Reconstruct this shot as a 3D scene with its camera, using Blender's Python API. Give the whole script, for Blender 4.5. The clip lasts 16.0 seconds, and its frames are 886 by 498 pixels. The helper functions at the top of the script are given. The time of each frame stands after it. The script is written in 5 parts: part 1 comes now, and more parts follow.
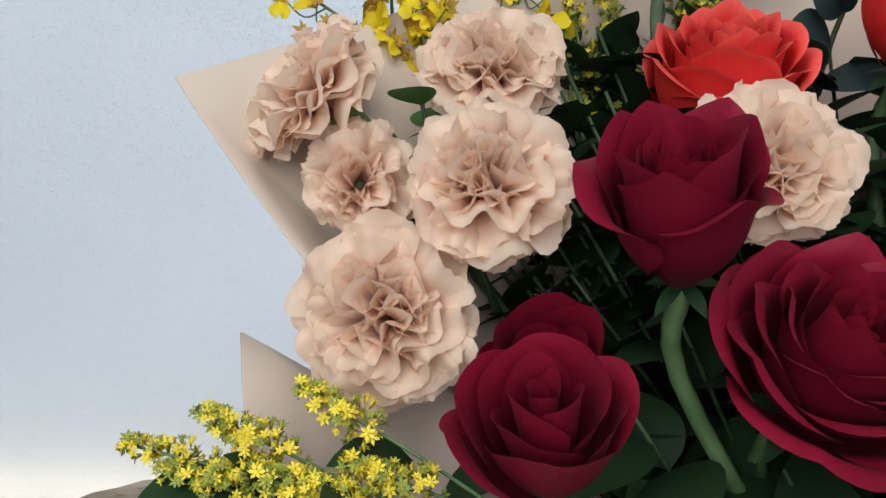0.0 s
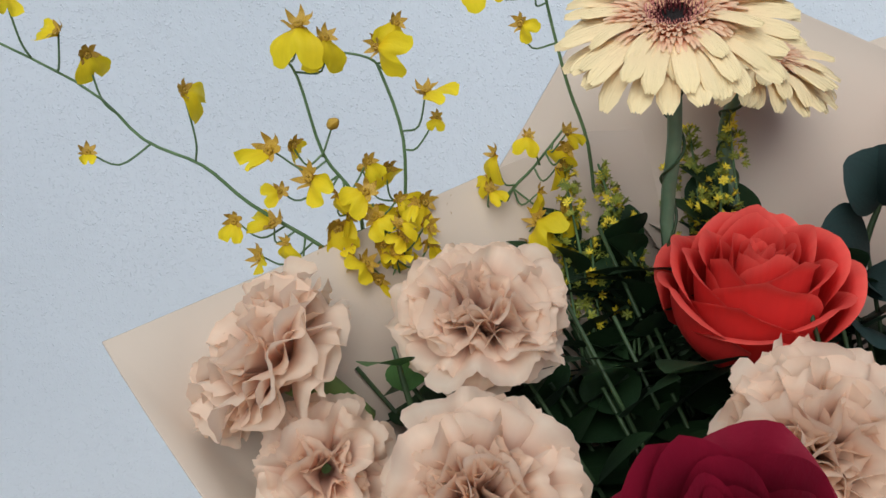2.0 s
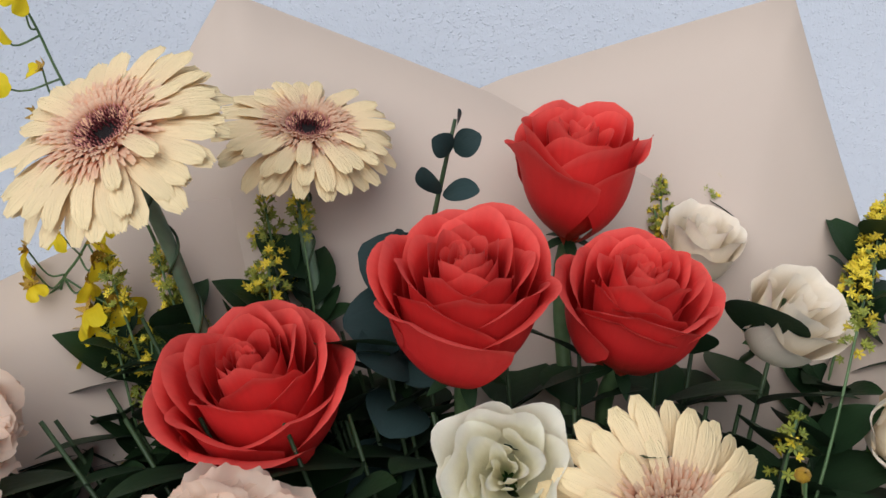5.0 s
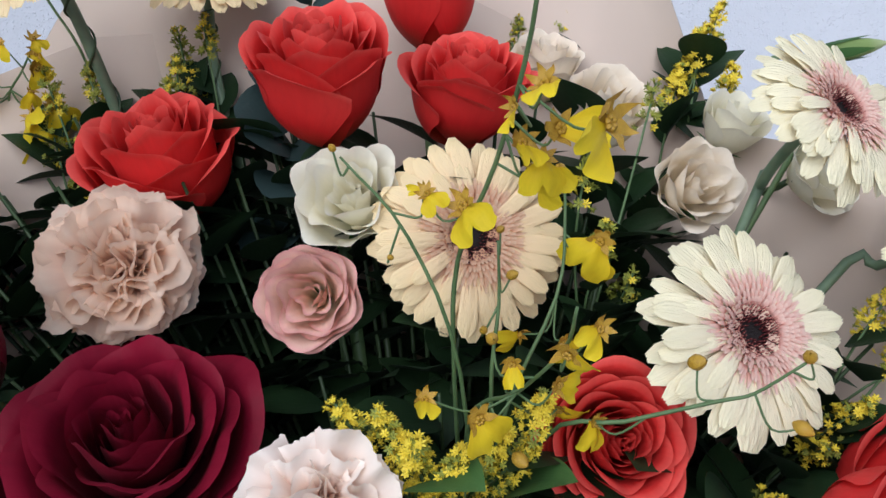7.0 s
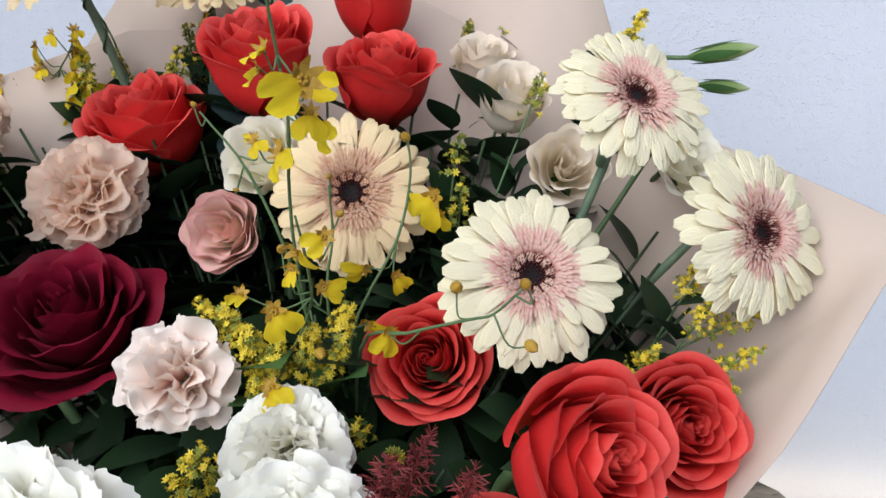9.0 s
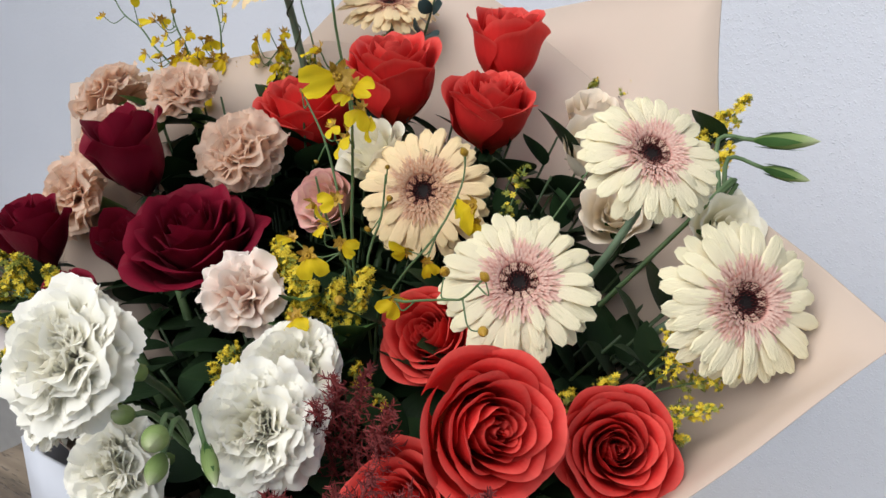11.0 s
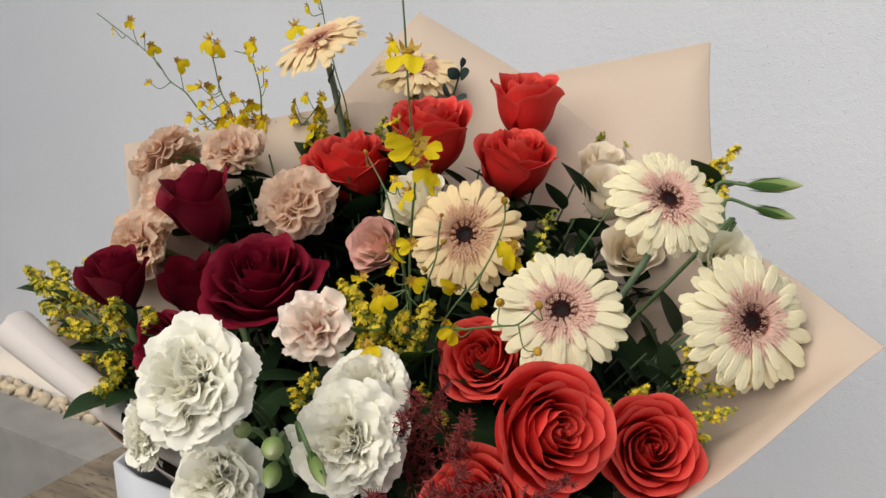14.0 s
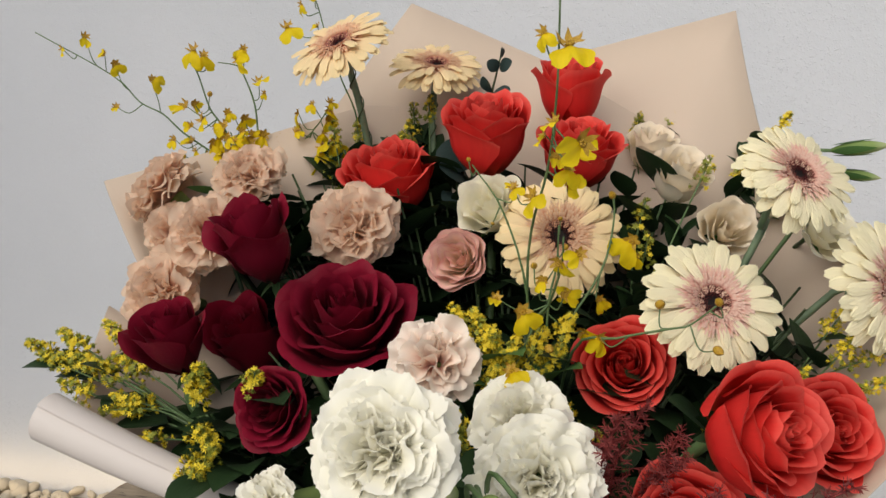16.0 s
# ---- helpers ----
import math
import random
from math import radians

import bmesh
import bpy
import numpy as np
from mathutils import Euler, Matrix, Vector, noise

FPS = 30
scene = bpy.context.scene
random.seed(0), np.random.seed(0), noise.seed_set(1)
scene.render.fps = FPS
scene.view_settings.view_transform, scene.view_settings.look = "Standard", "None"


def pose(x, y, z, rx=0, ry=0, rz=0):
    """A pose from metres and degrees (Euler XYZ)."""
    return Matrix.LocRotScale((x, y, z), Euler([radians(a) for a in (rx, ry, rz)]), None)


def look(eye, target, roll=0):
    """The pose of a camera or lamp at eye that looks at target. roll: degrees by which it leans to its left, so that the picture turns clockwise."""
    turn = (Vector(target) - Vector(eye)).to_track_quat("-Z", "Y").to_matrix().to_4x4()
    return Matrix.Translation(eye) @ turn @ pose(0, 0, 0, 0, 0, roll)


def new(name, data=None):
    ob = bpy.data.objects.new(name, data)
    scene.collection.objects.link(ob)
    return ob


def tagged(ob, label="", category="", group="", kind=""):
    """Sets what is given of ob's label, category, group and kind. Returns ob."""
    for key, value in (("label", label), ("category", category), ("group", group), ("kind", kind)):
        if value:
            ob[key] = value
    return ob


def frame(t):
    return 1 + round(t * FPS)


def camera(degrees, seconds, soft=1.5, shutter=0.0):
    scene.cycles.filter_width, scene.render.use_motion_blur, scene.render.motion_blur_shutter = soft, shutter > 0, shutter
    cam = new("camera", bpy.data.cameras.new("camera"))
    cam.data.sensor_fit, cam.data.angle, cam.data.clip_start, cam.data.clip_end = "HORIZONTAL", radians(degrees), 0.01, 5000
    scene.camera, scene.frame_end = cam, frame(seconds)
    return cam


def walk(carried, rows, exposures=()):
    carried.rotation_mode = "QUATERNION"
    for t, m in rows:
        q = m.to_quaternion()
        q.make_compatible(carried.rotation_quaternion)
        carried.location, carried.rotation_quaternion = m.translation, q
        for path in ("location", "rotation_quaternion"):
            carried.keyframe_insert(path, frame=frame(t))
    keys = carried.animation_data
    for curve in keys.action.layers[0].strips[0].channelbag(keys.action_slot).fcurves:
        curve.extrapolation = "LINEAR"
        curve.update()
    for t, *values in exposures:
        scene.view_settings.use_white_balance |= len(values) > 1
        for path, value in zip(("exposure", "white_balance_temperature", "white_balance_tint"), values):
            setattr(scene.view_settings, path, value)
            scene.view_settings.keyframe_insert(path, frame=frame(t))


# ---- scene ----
cam = camera(57.0, 16.0)
PATH = [
    (0, (0.0395, 0.027, 1.3265), (0.0325, 1.867, 0.5435), 1),
    (0.5, (0.0355, 0.045, 1.3385), (0.0575, 1.897, 0.5835), 0.3),
    (1, (0.0315, 0.064, 1.3515), (0.0595, 1.93, 0.6315), -0.1),
    (1.5, (0.0315, 0.086, 1.3645), (0.0455, 1.962, 0.6695), -0.5),
    (2, (0.0435, 0.102, 1.3785), (0.0485, 1.981, 0.6915), -1),
    (2.5, (0.0685, 0.116, 1.3945), (0.0545, 1.989, 0.6905), -1.7),
    (3, (0.1015, 0.123, 1.4075), (0.0725, 1.996, 0.7065), -2.5),
    (3.5, (0.1315, 0.135, 1.4255), (0.1005, 1.998, 0.6995), -3.5),
    (4, (0.1635, 0.133, 1.4305), (0.1505, 1.994, 0.6995), -3.7),
    (4.2, (0.1765, 0.132, 1.4335), (0.1925, 1.983, 0.6745), -3.4),
    (6.3, (0.2515, 0.078, 1.3995), (0.2945, 1.88, 0.5315), -3.5),
    (6.5, (0.2545, 0.065, 1.3945), (0.2925, 1.866, 0.5255), -3.8),
    (7, (0.2685, 0.021, 1.3715), (0.2925, 1.829, 0.5175), -4.7),
    (7.5, (0.2945, -0.011, 1.3795), (0.2735, 1.799, 0.5305), -5.7),
    (8, (0.3205, -0.034, 1.3755), (0.2285, 1.789, 0.5575), -5.9),
    (8.5, (0.3545, -0.036, 1.3765), (0.1635, 1.773, 0.5455), -5.9),
    (8.7, (0.3725, -0.041, 1.3685), (0.1145, 1.767, 0.5535), -5.8),
    (10.8, (0.5195, -0.079, 1.3555), (-0.3875, 1.583, 0.7105), 1.2),
    (11, (0.5255, -0.082, 1.3585), (-0.4195, 1.561, 0.7205), 2.4),
    (11.5, (0.5405, -0.095, 1.3615), (-0.4625, 1.526, 0.7555), 4.8),
    (12, (0.5595, -0.118, 1.3665), (-0.4565, 1.501, 0.7795), 5.6),
    (12.5, (0.5715, -0.149, 1.3695), (-0.4515, 1.474, 0.8045), 5.5),
    (13, (0.5745, -0.165, 1.3765), (-0.4275, 1.474, 0.8215), 5.3),
    (13.5, (0.5555, -0.17, 1.3755), (-0.3985, 1.498, 0.8245), 3.7),
    (14, (0.5175, -0.165, 1.3765), (-0.3765, 1.541, 0.8365), 1.6),
    (14.5, (0.4815, -0.159, 1.3755), (-0.3235, 1.595, 0.8495), 0.8),
    (15, (0.4495, -0.16, 1.3735), (-0.2695, 1.628, 0.8385), 0.2),
    (15.5, (0.3985, -0.17, 1.3775), (-0.2245, 1.644, 0.8105), -1.2),
    (16, (0.3505, -0.181, 1.3795), (-0.1835, 1.66, 0.8095), -2.7),
]
EXPOSURES = [(0.0, -0.08, 5800, 4), (2.0, -0.3, 5800, 4), (4.2, -0.4, 5800, 7), (6.5, -0.27, 5700, 13), (7.5, -0.2, 5400, 11), (8.7, -0.13, 5600, 11), (10.8, -0.14, 6000, 11), (12.0, -0.18, 6450, 9), (16.0, -0.38, 6700, 9)]
walk(cam, [(t, look(eye, target, roll)) for t, eye, target, roll in PATH], EXPOSURES)

# ---- world and light ----
world = bpy.data.worlds.new("sky")
scene.world = world
world.use_nodes = True
wn = world.node_tree.nodes
sky = wn.new("ShaderNodeTexSky")
sky.sky_type = "NISHITA"
sky.sun_disc = False
sky.sun_elevation, sky.sun_rotation = radians(47), radians(200)
world.node_tree.links.new(sky.outputs[0], wn["Background"].inputs[0])
wn["Background"].inputs[1].default_value = 0.065
sun = new("sun", bpy.data.lights.new("sun", "SUN"))
sun.data.energy, sun.data.angle, sun.data.color = 3.9, radians(70), (1.0, 0.95, 0.87)
sun.matrix_world = look((-0.35, -1.2, 2.65), (0.2, 0.3, 0.9))

# ---- materials ----
MATS = {}


def nodes_of(name):
    m = bpy.data.materials.new(name)
    m.use_nodes = True
    return m, m.node_tree.nodes, m.node_tree.links


def ramp(n, stops):
    r = n.new("ShaderNodeValToRGB")
    e = r.color_ramp.elements
    while len(e) < len(stops):
        e.new(0.5)
    for k, (p, c) in enumerate(stops):
        e[k].position, e[k].color = p, (*c, 1)
    return r


def petal_mat(name, stops, vein=14.0, rough=0.55, through_light=0.15, vary=0.12, bump=0.25):
    """A petal: colour from base to rim along the petal, fine veins, a little light let through."""
    if name in MATS:
        return MATS[name]
    m, n, l = nodes_of(name)
    p = n["Principled BSDF"]
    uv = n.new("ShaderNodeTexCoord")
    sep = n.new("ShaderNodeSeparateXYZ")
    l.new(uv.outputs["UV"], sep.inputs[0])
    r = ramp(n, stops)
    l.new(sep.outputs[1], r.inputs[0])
    noise_t = n.new("ShaderNodeTexNoise")
    noise_t.inputs["Scale"].default_value = 16
    l.new(uv.outputs["Object"], noise_t.inputs["Vector"])
    wave = n.new("ShaderNodeTexNoise")
    mapping = n.new("ShaderNodeMapping")
    mapping.inputs["Scale"].default_value = (vein, 1.4, 1)
    l.new(uv.outputs["UV"], mapping.inputs[0])
    l.new(mapping.outputs[0], wave.inputs["Vector"])
    wave.inputs["Scale"].default_value = 2.2
    info = n.new("ShaderNodeObjectInfo")
    add = n.new("ShaderNodeMath")
    add.operation = "ADD"
    l.new(info.outputs["Random"], add.inputs[0])
    l.new(wave.outputs[0], add.inputs[1])
    mr = n.new("ShaderNodeMapRange")
    mr.inputs[1].default_value, mr.inputs[2].default_value = 0.2, 1.8
    mr.inputs[3].default_value, mr.inputs[4].default_value = 1 - vary, 1 + vary
    l.new(add.outputs[0], mr.inputs[0])
    hsv = n.new("ShaderNodeHueSaturation")
    l.new(r.outputs[0], hsv.inputs["Color"])
    l.new(mr.outputs[0], hsv.inputs["Value"])
    l.new(hsv.outputs[0], p.inputs["Base Color"])
    p.inputs["Roughness"].default_value = rough
    p.inputs["Specular IOR Level"].default_value = 0.14
    p.inputs["Sheen Weight"].default_value = 0.01
    b = n.new("ShaderNodeBump")
    b.inputs["Strength"].default_value, b.inputs["Distance"].default_value = bump, 0.0006
    mix_h = n.new("ShaderNodeMath")
    mix_h.operation = "ADD"
    l.new(wave.outputs[0], mix_h.inputs[0])
    l.new(noise_t.outputs[0], mix_h.inputs[1])
    l.new(mix_h.outputs[0], b.inputs["Height"])
    l.new(b.outputs[0], p.inputs["Normal"])
    tr = n.new("ShaderNodeBsdfTranslucent")
    l.new(hsv.outputs[0], tr.inputs["Color"])
    mix = n.new("ShaderNodeMixShader")
    mix.inputs[0].default_value = through_light
    l.new(p.outputs[0], mix.inputs[1])
    l.new(tr.outputs[0], mix.inputs[2])
    l.new(mix.outputs[0], n["Material Output"].inputs[0])
    MATS[name] = m
    return m


def plain_mat(name, dark, light, scale=60.0, rough=0.6, bump=0.2, dist=0.001, detail=5.0, spec=0.4, stretch=(1, 1, 1), fine=0.0):
    """A surface mottled between two colours, with relief of the same grain and an optional finer one."""
    if name in MATS:
        return MATS[name]
    m, n, l = nodes_of(name)
    p = n["Principled BSDF"]
    tc = n.new("ShaderNodeTexCoord")
    mp = n.new("ShaderNodeMapping")
    mp.inputs["Scale"].default_value = stretch
    l.new(tc.outputs["Object"], mp.inputs[0])
    t = n.new("ShaderNodeTexNoise")
    t.inputs["Scale"].default_value, t.inputs["Detail"].default_value = scale, detail
    l.new(mp.outputs[0], t.inputs["Vector"])
    r = ramp(n, [(0.3, dark), (0.7, light)])
    l.new(t.outputs[0], r.inputs[0])
    l.new(r.outputs[0], p.inputs["Base Color"])
    p.inputs["Roughness"].default_value = rough
    p.inputs["Specular IOR Level"].default_value = spec
    b = n.new("ShaderNodeBump")
    b.inputs["Strength"].default_value, b.inputs["Distance"].default_value = bump, dist
    height = t.outputs[0]
    if fine:
        f = n.new("ShaderNodeTexNoise")
        f.inputs["Scale"].default_value, f.inputs["Detail"].default_value = fine, 2.0
        l.new(tc.outputs["Object"], f.inputs["Vector"])
        a = n.new("ShaderNodeMath")
        a.operation = "ADD"
        l.new(t.outputs[0], a.inputs[0])
        l.new(f.outputs[0], a.inputs[1])
        height = a.outputs[0]
    l.new(height, b.inputs["Height"])
    l.new(b.outputs[0], p.inputs["Normal"])
    MATS[name] = m
    return m


def stucco_mat():
    """White stucco: broad unevenness, and small raised grains scattered over it."""
    m, n, l = nodes_of("white stucco")
    p = n["Principled BSDF"]
    tc = n.new("ShaderNodeTexCoord")
    vor = n.new("ShaderNodeTexVoronoi")
    vor.inputs["Scale"].default_value = 320
    l.new(tc.outputs["Object"], vor.inputs["Vector"])
    grain = ramp(n, [(0.0, (1, 1, 1)), (0.42, (0, 0, 0))])
    l.new(vor.outputs["Distance"], grain.inputs[0])
    pick = n.new("ShaderNodeTexNoise")
    pick.inputs["Scale"].default_value, pick.inputs["Detail"].default_value = 150, 3
    l.new(tc.outputs["Object"], pick.inputs["Vector"])
    gate = ramp(n, [(0.32, (0, 0, 0)), (0.62, (1, 1, 1))])
    l.new(pick.outputs[0], gate.inputs[0])
    mul = n.new("ShaderNodeMath")
    mul.operation = "MULTIPLY"
    l.new(grain.outputs[0], mul.inputs[0])
    l.new(gate.outputs[0], mul.inputs[1])
    broad = n.new("ShaderNodeTexNoise")
    broad.inputs["Scale"].default_value, broad.inputs["Detail"].default_value = 120, 5
    l.new(tc.outputs["Object"], broad.inputs["Vector"])
    add = n.new("ShaderNodeMath")
    add.operation = "ADD"
    l.new(mul.outputs[0], add.inputs[0])
    l.new(broad.outputs[0], add.inputs[1])
    b = n.new("ShaderNodeBump")
    b.inputs["Strength"].default_value, b.inputs["Distance"].default_value = 0.58, 0.0021
    l.new(add.outputs[0], b.inputs["Height"])
    l.new(b.outputs[0], p.inputs["Normal"])
    tone = n.new("ShaderNodeTexNoise")
    tone.inputs["Scale"].default_value = 3.0
    l.new(tc.outputs["Object"], tone.inputs["Vector"])
    col = ramp(n, [(0.3, (0.67, 0.69, 0.735)), (0.7, (0.72, 0.735, 0.78))])
    l.new(tone.outputs[0], col.inputs[0])
    l.new(col.outputs[0], p.inputs["Base Color"])
    p.inputs["Roughness"].default_value = 0.85
    return m


def travertine_mat():
    """Travertine: bands of grey-brown with long dark pits."""
    m, n, l = nodes_of("travertine")
    p = n["Principled BSDF"]
    tc = n.new("ShaderNodeTexCoord")
    mp = n.new("ShaderNodeMapping")
    mp.inputs["Scale"].default_value = (1.0, 5.0, 5.0)
    mp.inputs["Rotation"].default_value = (0, 0, radians(-24))
    l.new(tc.outputs["Object"], mp.inputs[0])
    t = n.new("ShaderNodeTexNoise")
    t.inputs["Scale"].default_value, t.inputs["Detail"].default_value, t.inputs["Distortion"].default_value = 9, 9, 0.6
    l.new(mp.outputs[0], t.inputs["Vector"])
    r = ramp(n, [(0.28, (0.09, 0.066, 0.043)), (0.45, (0.19, 0.145, 0.095)), (0.6, (0.26, 0.20, 0.135)), (0.75, (0.35, 0.29, 0.215))])
    l.new(t.outputs[0], r.inputs[0])
    pits = n.new("ShaderNodeTexNoise")
    pits.inputs["Scale"].default_value, pits.inputs["Detail"].default_value = 42, 4
    l.new(mp.outputs[0], pits.inputs["Vector"])
    pr = ramp(n, [(0.33, (0.25, 0.22, 0.2)), (0.42, (1, 1, 1))])
    l.new(pits.outputs[0], pr.inputs[0])
    mix = n.new("ShaderNodeMix")
    mix.data_type, mix.blend_type = "RGBA", "MULTIPLY"
    mix.inputs[0].default_value = 0.8
    l.new(r.outputs[0], mix.inputs[6])
    l.new(pr.outputs[0], mix.inputs[7])
    l.new(mix.outputs[2], p.inputs["Base Color"])
    b = n.new("ShaderNodeBump")
    b.inputs["Strength"].default_value, b.inputs["Distance"].default_value = 0.8, 0.002
    l.new(pr.outputs[0], b.inputs["Height"])
    l.new(b.outputs[0], p.inputs["Normal"])
    p.inputs["Roughness"].default_value = 0.45
    return m


STUCCO = stucco_mat()
TRAVERTINE = travertine_mat()
CONCRETE = plain_mat("grey concrete", (0.29, 0.278, 0.258), (0.37, 0.355, 0.33), 14, 0.8, 0.3, 0.001, fine=300)
PAVING = plain_mat("grey paving", (0.36, 0.35, 0.34), (0.46, 0.45, 0.43), 6, 0.8, 0.3, 0.001, fine=200)
PEBBLE = plain_mat("pale pebble", (0.46, 0.40, 0.31), (0.70, 0.63, 0.50), 60, 0.7, 0.5, 0.001, fine=350)
PAPER_IN = plain_mat("beige wrapping paper", (0.55, 0.44, 0.352), (0.585, 0.468, 0.375), 7, 0.55, 0.05, 0.0006, fine=900)
PAPER_OUT = plain_mat("pale wrapping paper", (0.64, 0.58, 0.55), (0.68, 0.62, 0.59), 7, 0.5, 0.05, 0.0006, fine=900)
BOX = plain_mat("white card", (0.58, 0.60, 0.65), (0.62, 0.64, 0.69), 9, 0.55, 0.05, 0.0004, fine=700)
RIBBON = plain_mat("white satin ribbon", (0.74, 0.78, 0.88), (0.8, 0.83, 0.92), 30, 0.3, 0.1, 0.0003, stretch=(1, 1, 8))
STEM = plain_mat("green stem", (0.07, 0.13, 0.045), (0.14, 0.22, 0.09), 90, 0.5, 0.15, 0.0004)
STEM_GREY = plain_mat("grey-green stem", (0.11, 0.17, 0.10), (0.19, 0.27, 0.16), 90, 0.5, 0.15, 0.0004)
STEM_DARK = plain_mat("dark green stem", (0.025, 0.045, 0.018), (0.05, 0.085, 0.03), 90, 0.5, 0.15, 0.0004)
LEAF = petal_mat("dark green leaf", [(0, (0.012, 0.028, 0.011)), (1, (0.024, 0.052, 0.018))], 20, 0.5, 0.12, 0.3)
LEAF_MID = petal_mat("green leaf", [(0, (0.05, 0.115, 0.03)), (1, (0.075, 0.165, 0.045))], 20, 0.45, 0.2, 0.3)
LEAF_BLUE = petal_mat("blue-green eucalyptus leaf", [(0, (0.02, 0.038, 0.034)), (1, (0.035, 0.06, 0.058))], 10, 0.55, 0.1, 0.25)
BUD_GREEN = petal_mat("green bud", [(0, (0.12, 0.2, 0.05)), (0.7, (0.28, 0.38, 0.13)), (1, (0.55, 0.6, 0.35))], 10, 0.5, 0.2)
GOLD = plain_mat("golden yellow floret", (0.72, 0.54, 0.02), (0.86, 0.68, 0.05), 300, 0.6, 0.3, 0.0004)
GOLD_BUD = plain_mat("green-yellow bud", (0.16, 0.2, 0.03), (0.36, 0.36, 0.04), 300, 0.6, 0.3, 0.0004)
ONC_LIP = petal_mat("yellow orchid lip", [(0, (0.5, 0.2, 0.01)), (0.12, (0.78, 0.55, 0.01)), (1, (0.86, 0.68, 0.02))], 8, 0.45, 0.35, 0.12)
ONC_SPOT = plain_mat("brown-spotted orchid sepal", (0.2, 0.06, 0.015), (0.68, 0.46, 0.03), 420, 0.5, 0.2, 0.0004, 2.0)
ASTILBE = plain_mat("dark red plume", (0.09, 0.010, 0.011), (0.26, 0.036, 0.032), 200, 0.7, 0.3, 0.0004)
DISC_DARK = plain_mat("black-brown disc", (0.004, 0.002, 0.002), (0.014, 0.006, 0.005), 500, 0.7, 0.5, 0.0006)

# dark base stops: shade of the gaps between petals put into the crimson
ROSE_DARK = petal_mat("crimson rose petal shaded at base", [(0, (0.06, 0.004, 0.009)), (0.5, (0.15, 0.003, 0.016)), (1, (0.23, 0.007, 0.026))], 10, 0.5, 0.2, 0.18)
ROSE_RED = petal_mat("orange-red rose petal", [(0, (0.40, 0.05, 0.015)), (0.45, (0.68, 0.022, 0.021)), (0.88, (0.76, 0.048, 0.041)), (1, (0.85, 0.12, 0.095))], 10, 0.5, 0.22, 0.14)
# brown stops at the petal foot paint the warm shadow deep in the bloom
CARN_BEIGE = petal_mat("beige-pink carnation petal shaded at base", [(0, (0.5, 0.36, 0.2)), (0.25, (0.70, 0.40, 0.29)), (0.65, (0.86, 0.62, 0.48)), (0.9, (0.92, 0.75, 0.60)), (1, (0.87, 0.67, 0.52))], 6, 0.6, 0.5, 0.1, 0.1)
CARN_PINK = petal_mat("pale pink carnation petal", [(0, (0.7, 0.5, 0.4)), (0.3, (0.90, 0.55, 0.46)), (0.7, (0.96, 0.78, 0.67)), (1, (0.98, 0.88, 0.78))], 6, 0.6, 0.25, 0.06, 0.1)
CARN_WHITE = petal_mat("white carnation petal", [(0, (0.88, 0.84, 0.42)), (0.3, (0.98, 0.95, 0.70)), (0.75, (0.99, 0.96, 0.83)), (1, (0.99, 0.97, 0.88))], 6, 0.6, 0.25, 0.01, 0.06)
GERB_CREAM = petal_mat("cream gerbera ray", [(0, (0.82, 0.55, 0.42)), (0.3, (0.92, 0.81, 0.58)), (1, (0.97, 0.895, 0.61))], 9, 0.5, 0.14, 0.07, 0.7)
GERB_PEACH = petal_mat("peach gerbera ray", [(0, (0.8, 0.42, 0.25)), (0.3, (0.92, 0.67, 0.4)), (1, (0.96, 0.77, 0.44))], 9, 0.5, 0.14, 0.07, 0.7)
GERB_PINK = petal_mat("pink gerbera floret", [(0, (0.74, 0.34, 0.29)), (0.45, (0.88, 0.52, 0.43)), (1, (0.95, 0.72, 0.60))], 5, 0.55, 0.3, 0.15)
GERB_RUST = petal_mat("rust gerbera floret", [(0, (0.6, 0.2, 0.1)), (0.4, (0.85, 0.48, 0.3)), (1, (0.9, 0.66, 0.45))], 5, 0.55, 0.35, 0.2)
GERB_EYE = petal_mat("maroon gerbera floret", [(0, (0.04, 0.008, 0.01)), (0.5, (0.08, 0.013, 0.014)), (0.8, (0.5, 0.2, 0.16)), (1, (0.85, 0.55, 0.45))], 5, 0.6, 0.1, 0.3)
LIZ_CREAM = petal_mat("cream lisianthus petal", [(0, (0.7, 0.68, 0.4)), (0.3, (0.92, 0.8, 0.6)), (1, (0.98, 0.88, 0.73))], 8, 0.55, 0.12, 0.05)
LIZ_WHITE = petal_mat("white lisianthus petal", [(0, (0.66, 0.7, 0.36)), (0.3, (0.92, 0.87, 0.66)), (1, (0.97, 0.93, 0.78))], 8, 0.55, 0.25, 0.05)
LIZ_PINK = petal_mat("pink-edged lisianthus petal", [(0, (0.5, 0.42, 0.2)), (0.55, (0.90, 0.68, 0.52)), (0.88, (0.88, 0.58, 0.47)), (1, (0.80, 0.42, 0.38))], 8, 0.55, 0.2, 0.12)

# ---- mesh builders ----
MESHES = {}
rng = random.Random(7)


def mesh_of(name, verts, faces, mats, uvs=None, slots=None):
    me = bpy.data.meshes.new(name)
    me.from_pydata(verts, [], faces)
    for m in mats:
        me.materials.append(m)
    if uvs is not None:
        layer = me.uv_layers.new(name="UVMap")
        index = np.empty(len(me.loops), dtype=np.int32)
        me.loops.foreach_get("vertex_index", index)
        layer.data.foreach_set("uv", np.asarray(uvs, dtype=np.float32)[index].ravel())
    if slots is not None:
        me.polygons.foreach_set("material_index", slots)
    me.polygons.foreach_set("use_smooth", [True] * len(me.polygons))
    me.update()
    return me


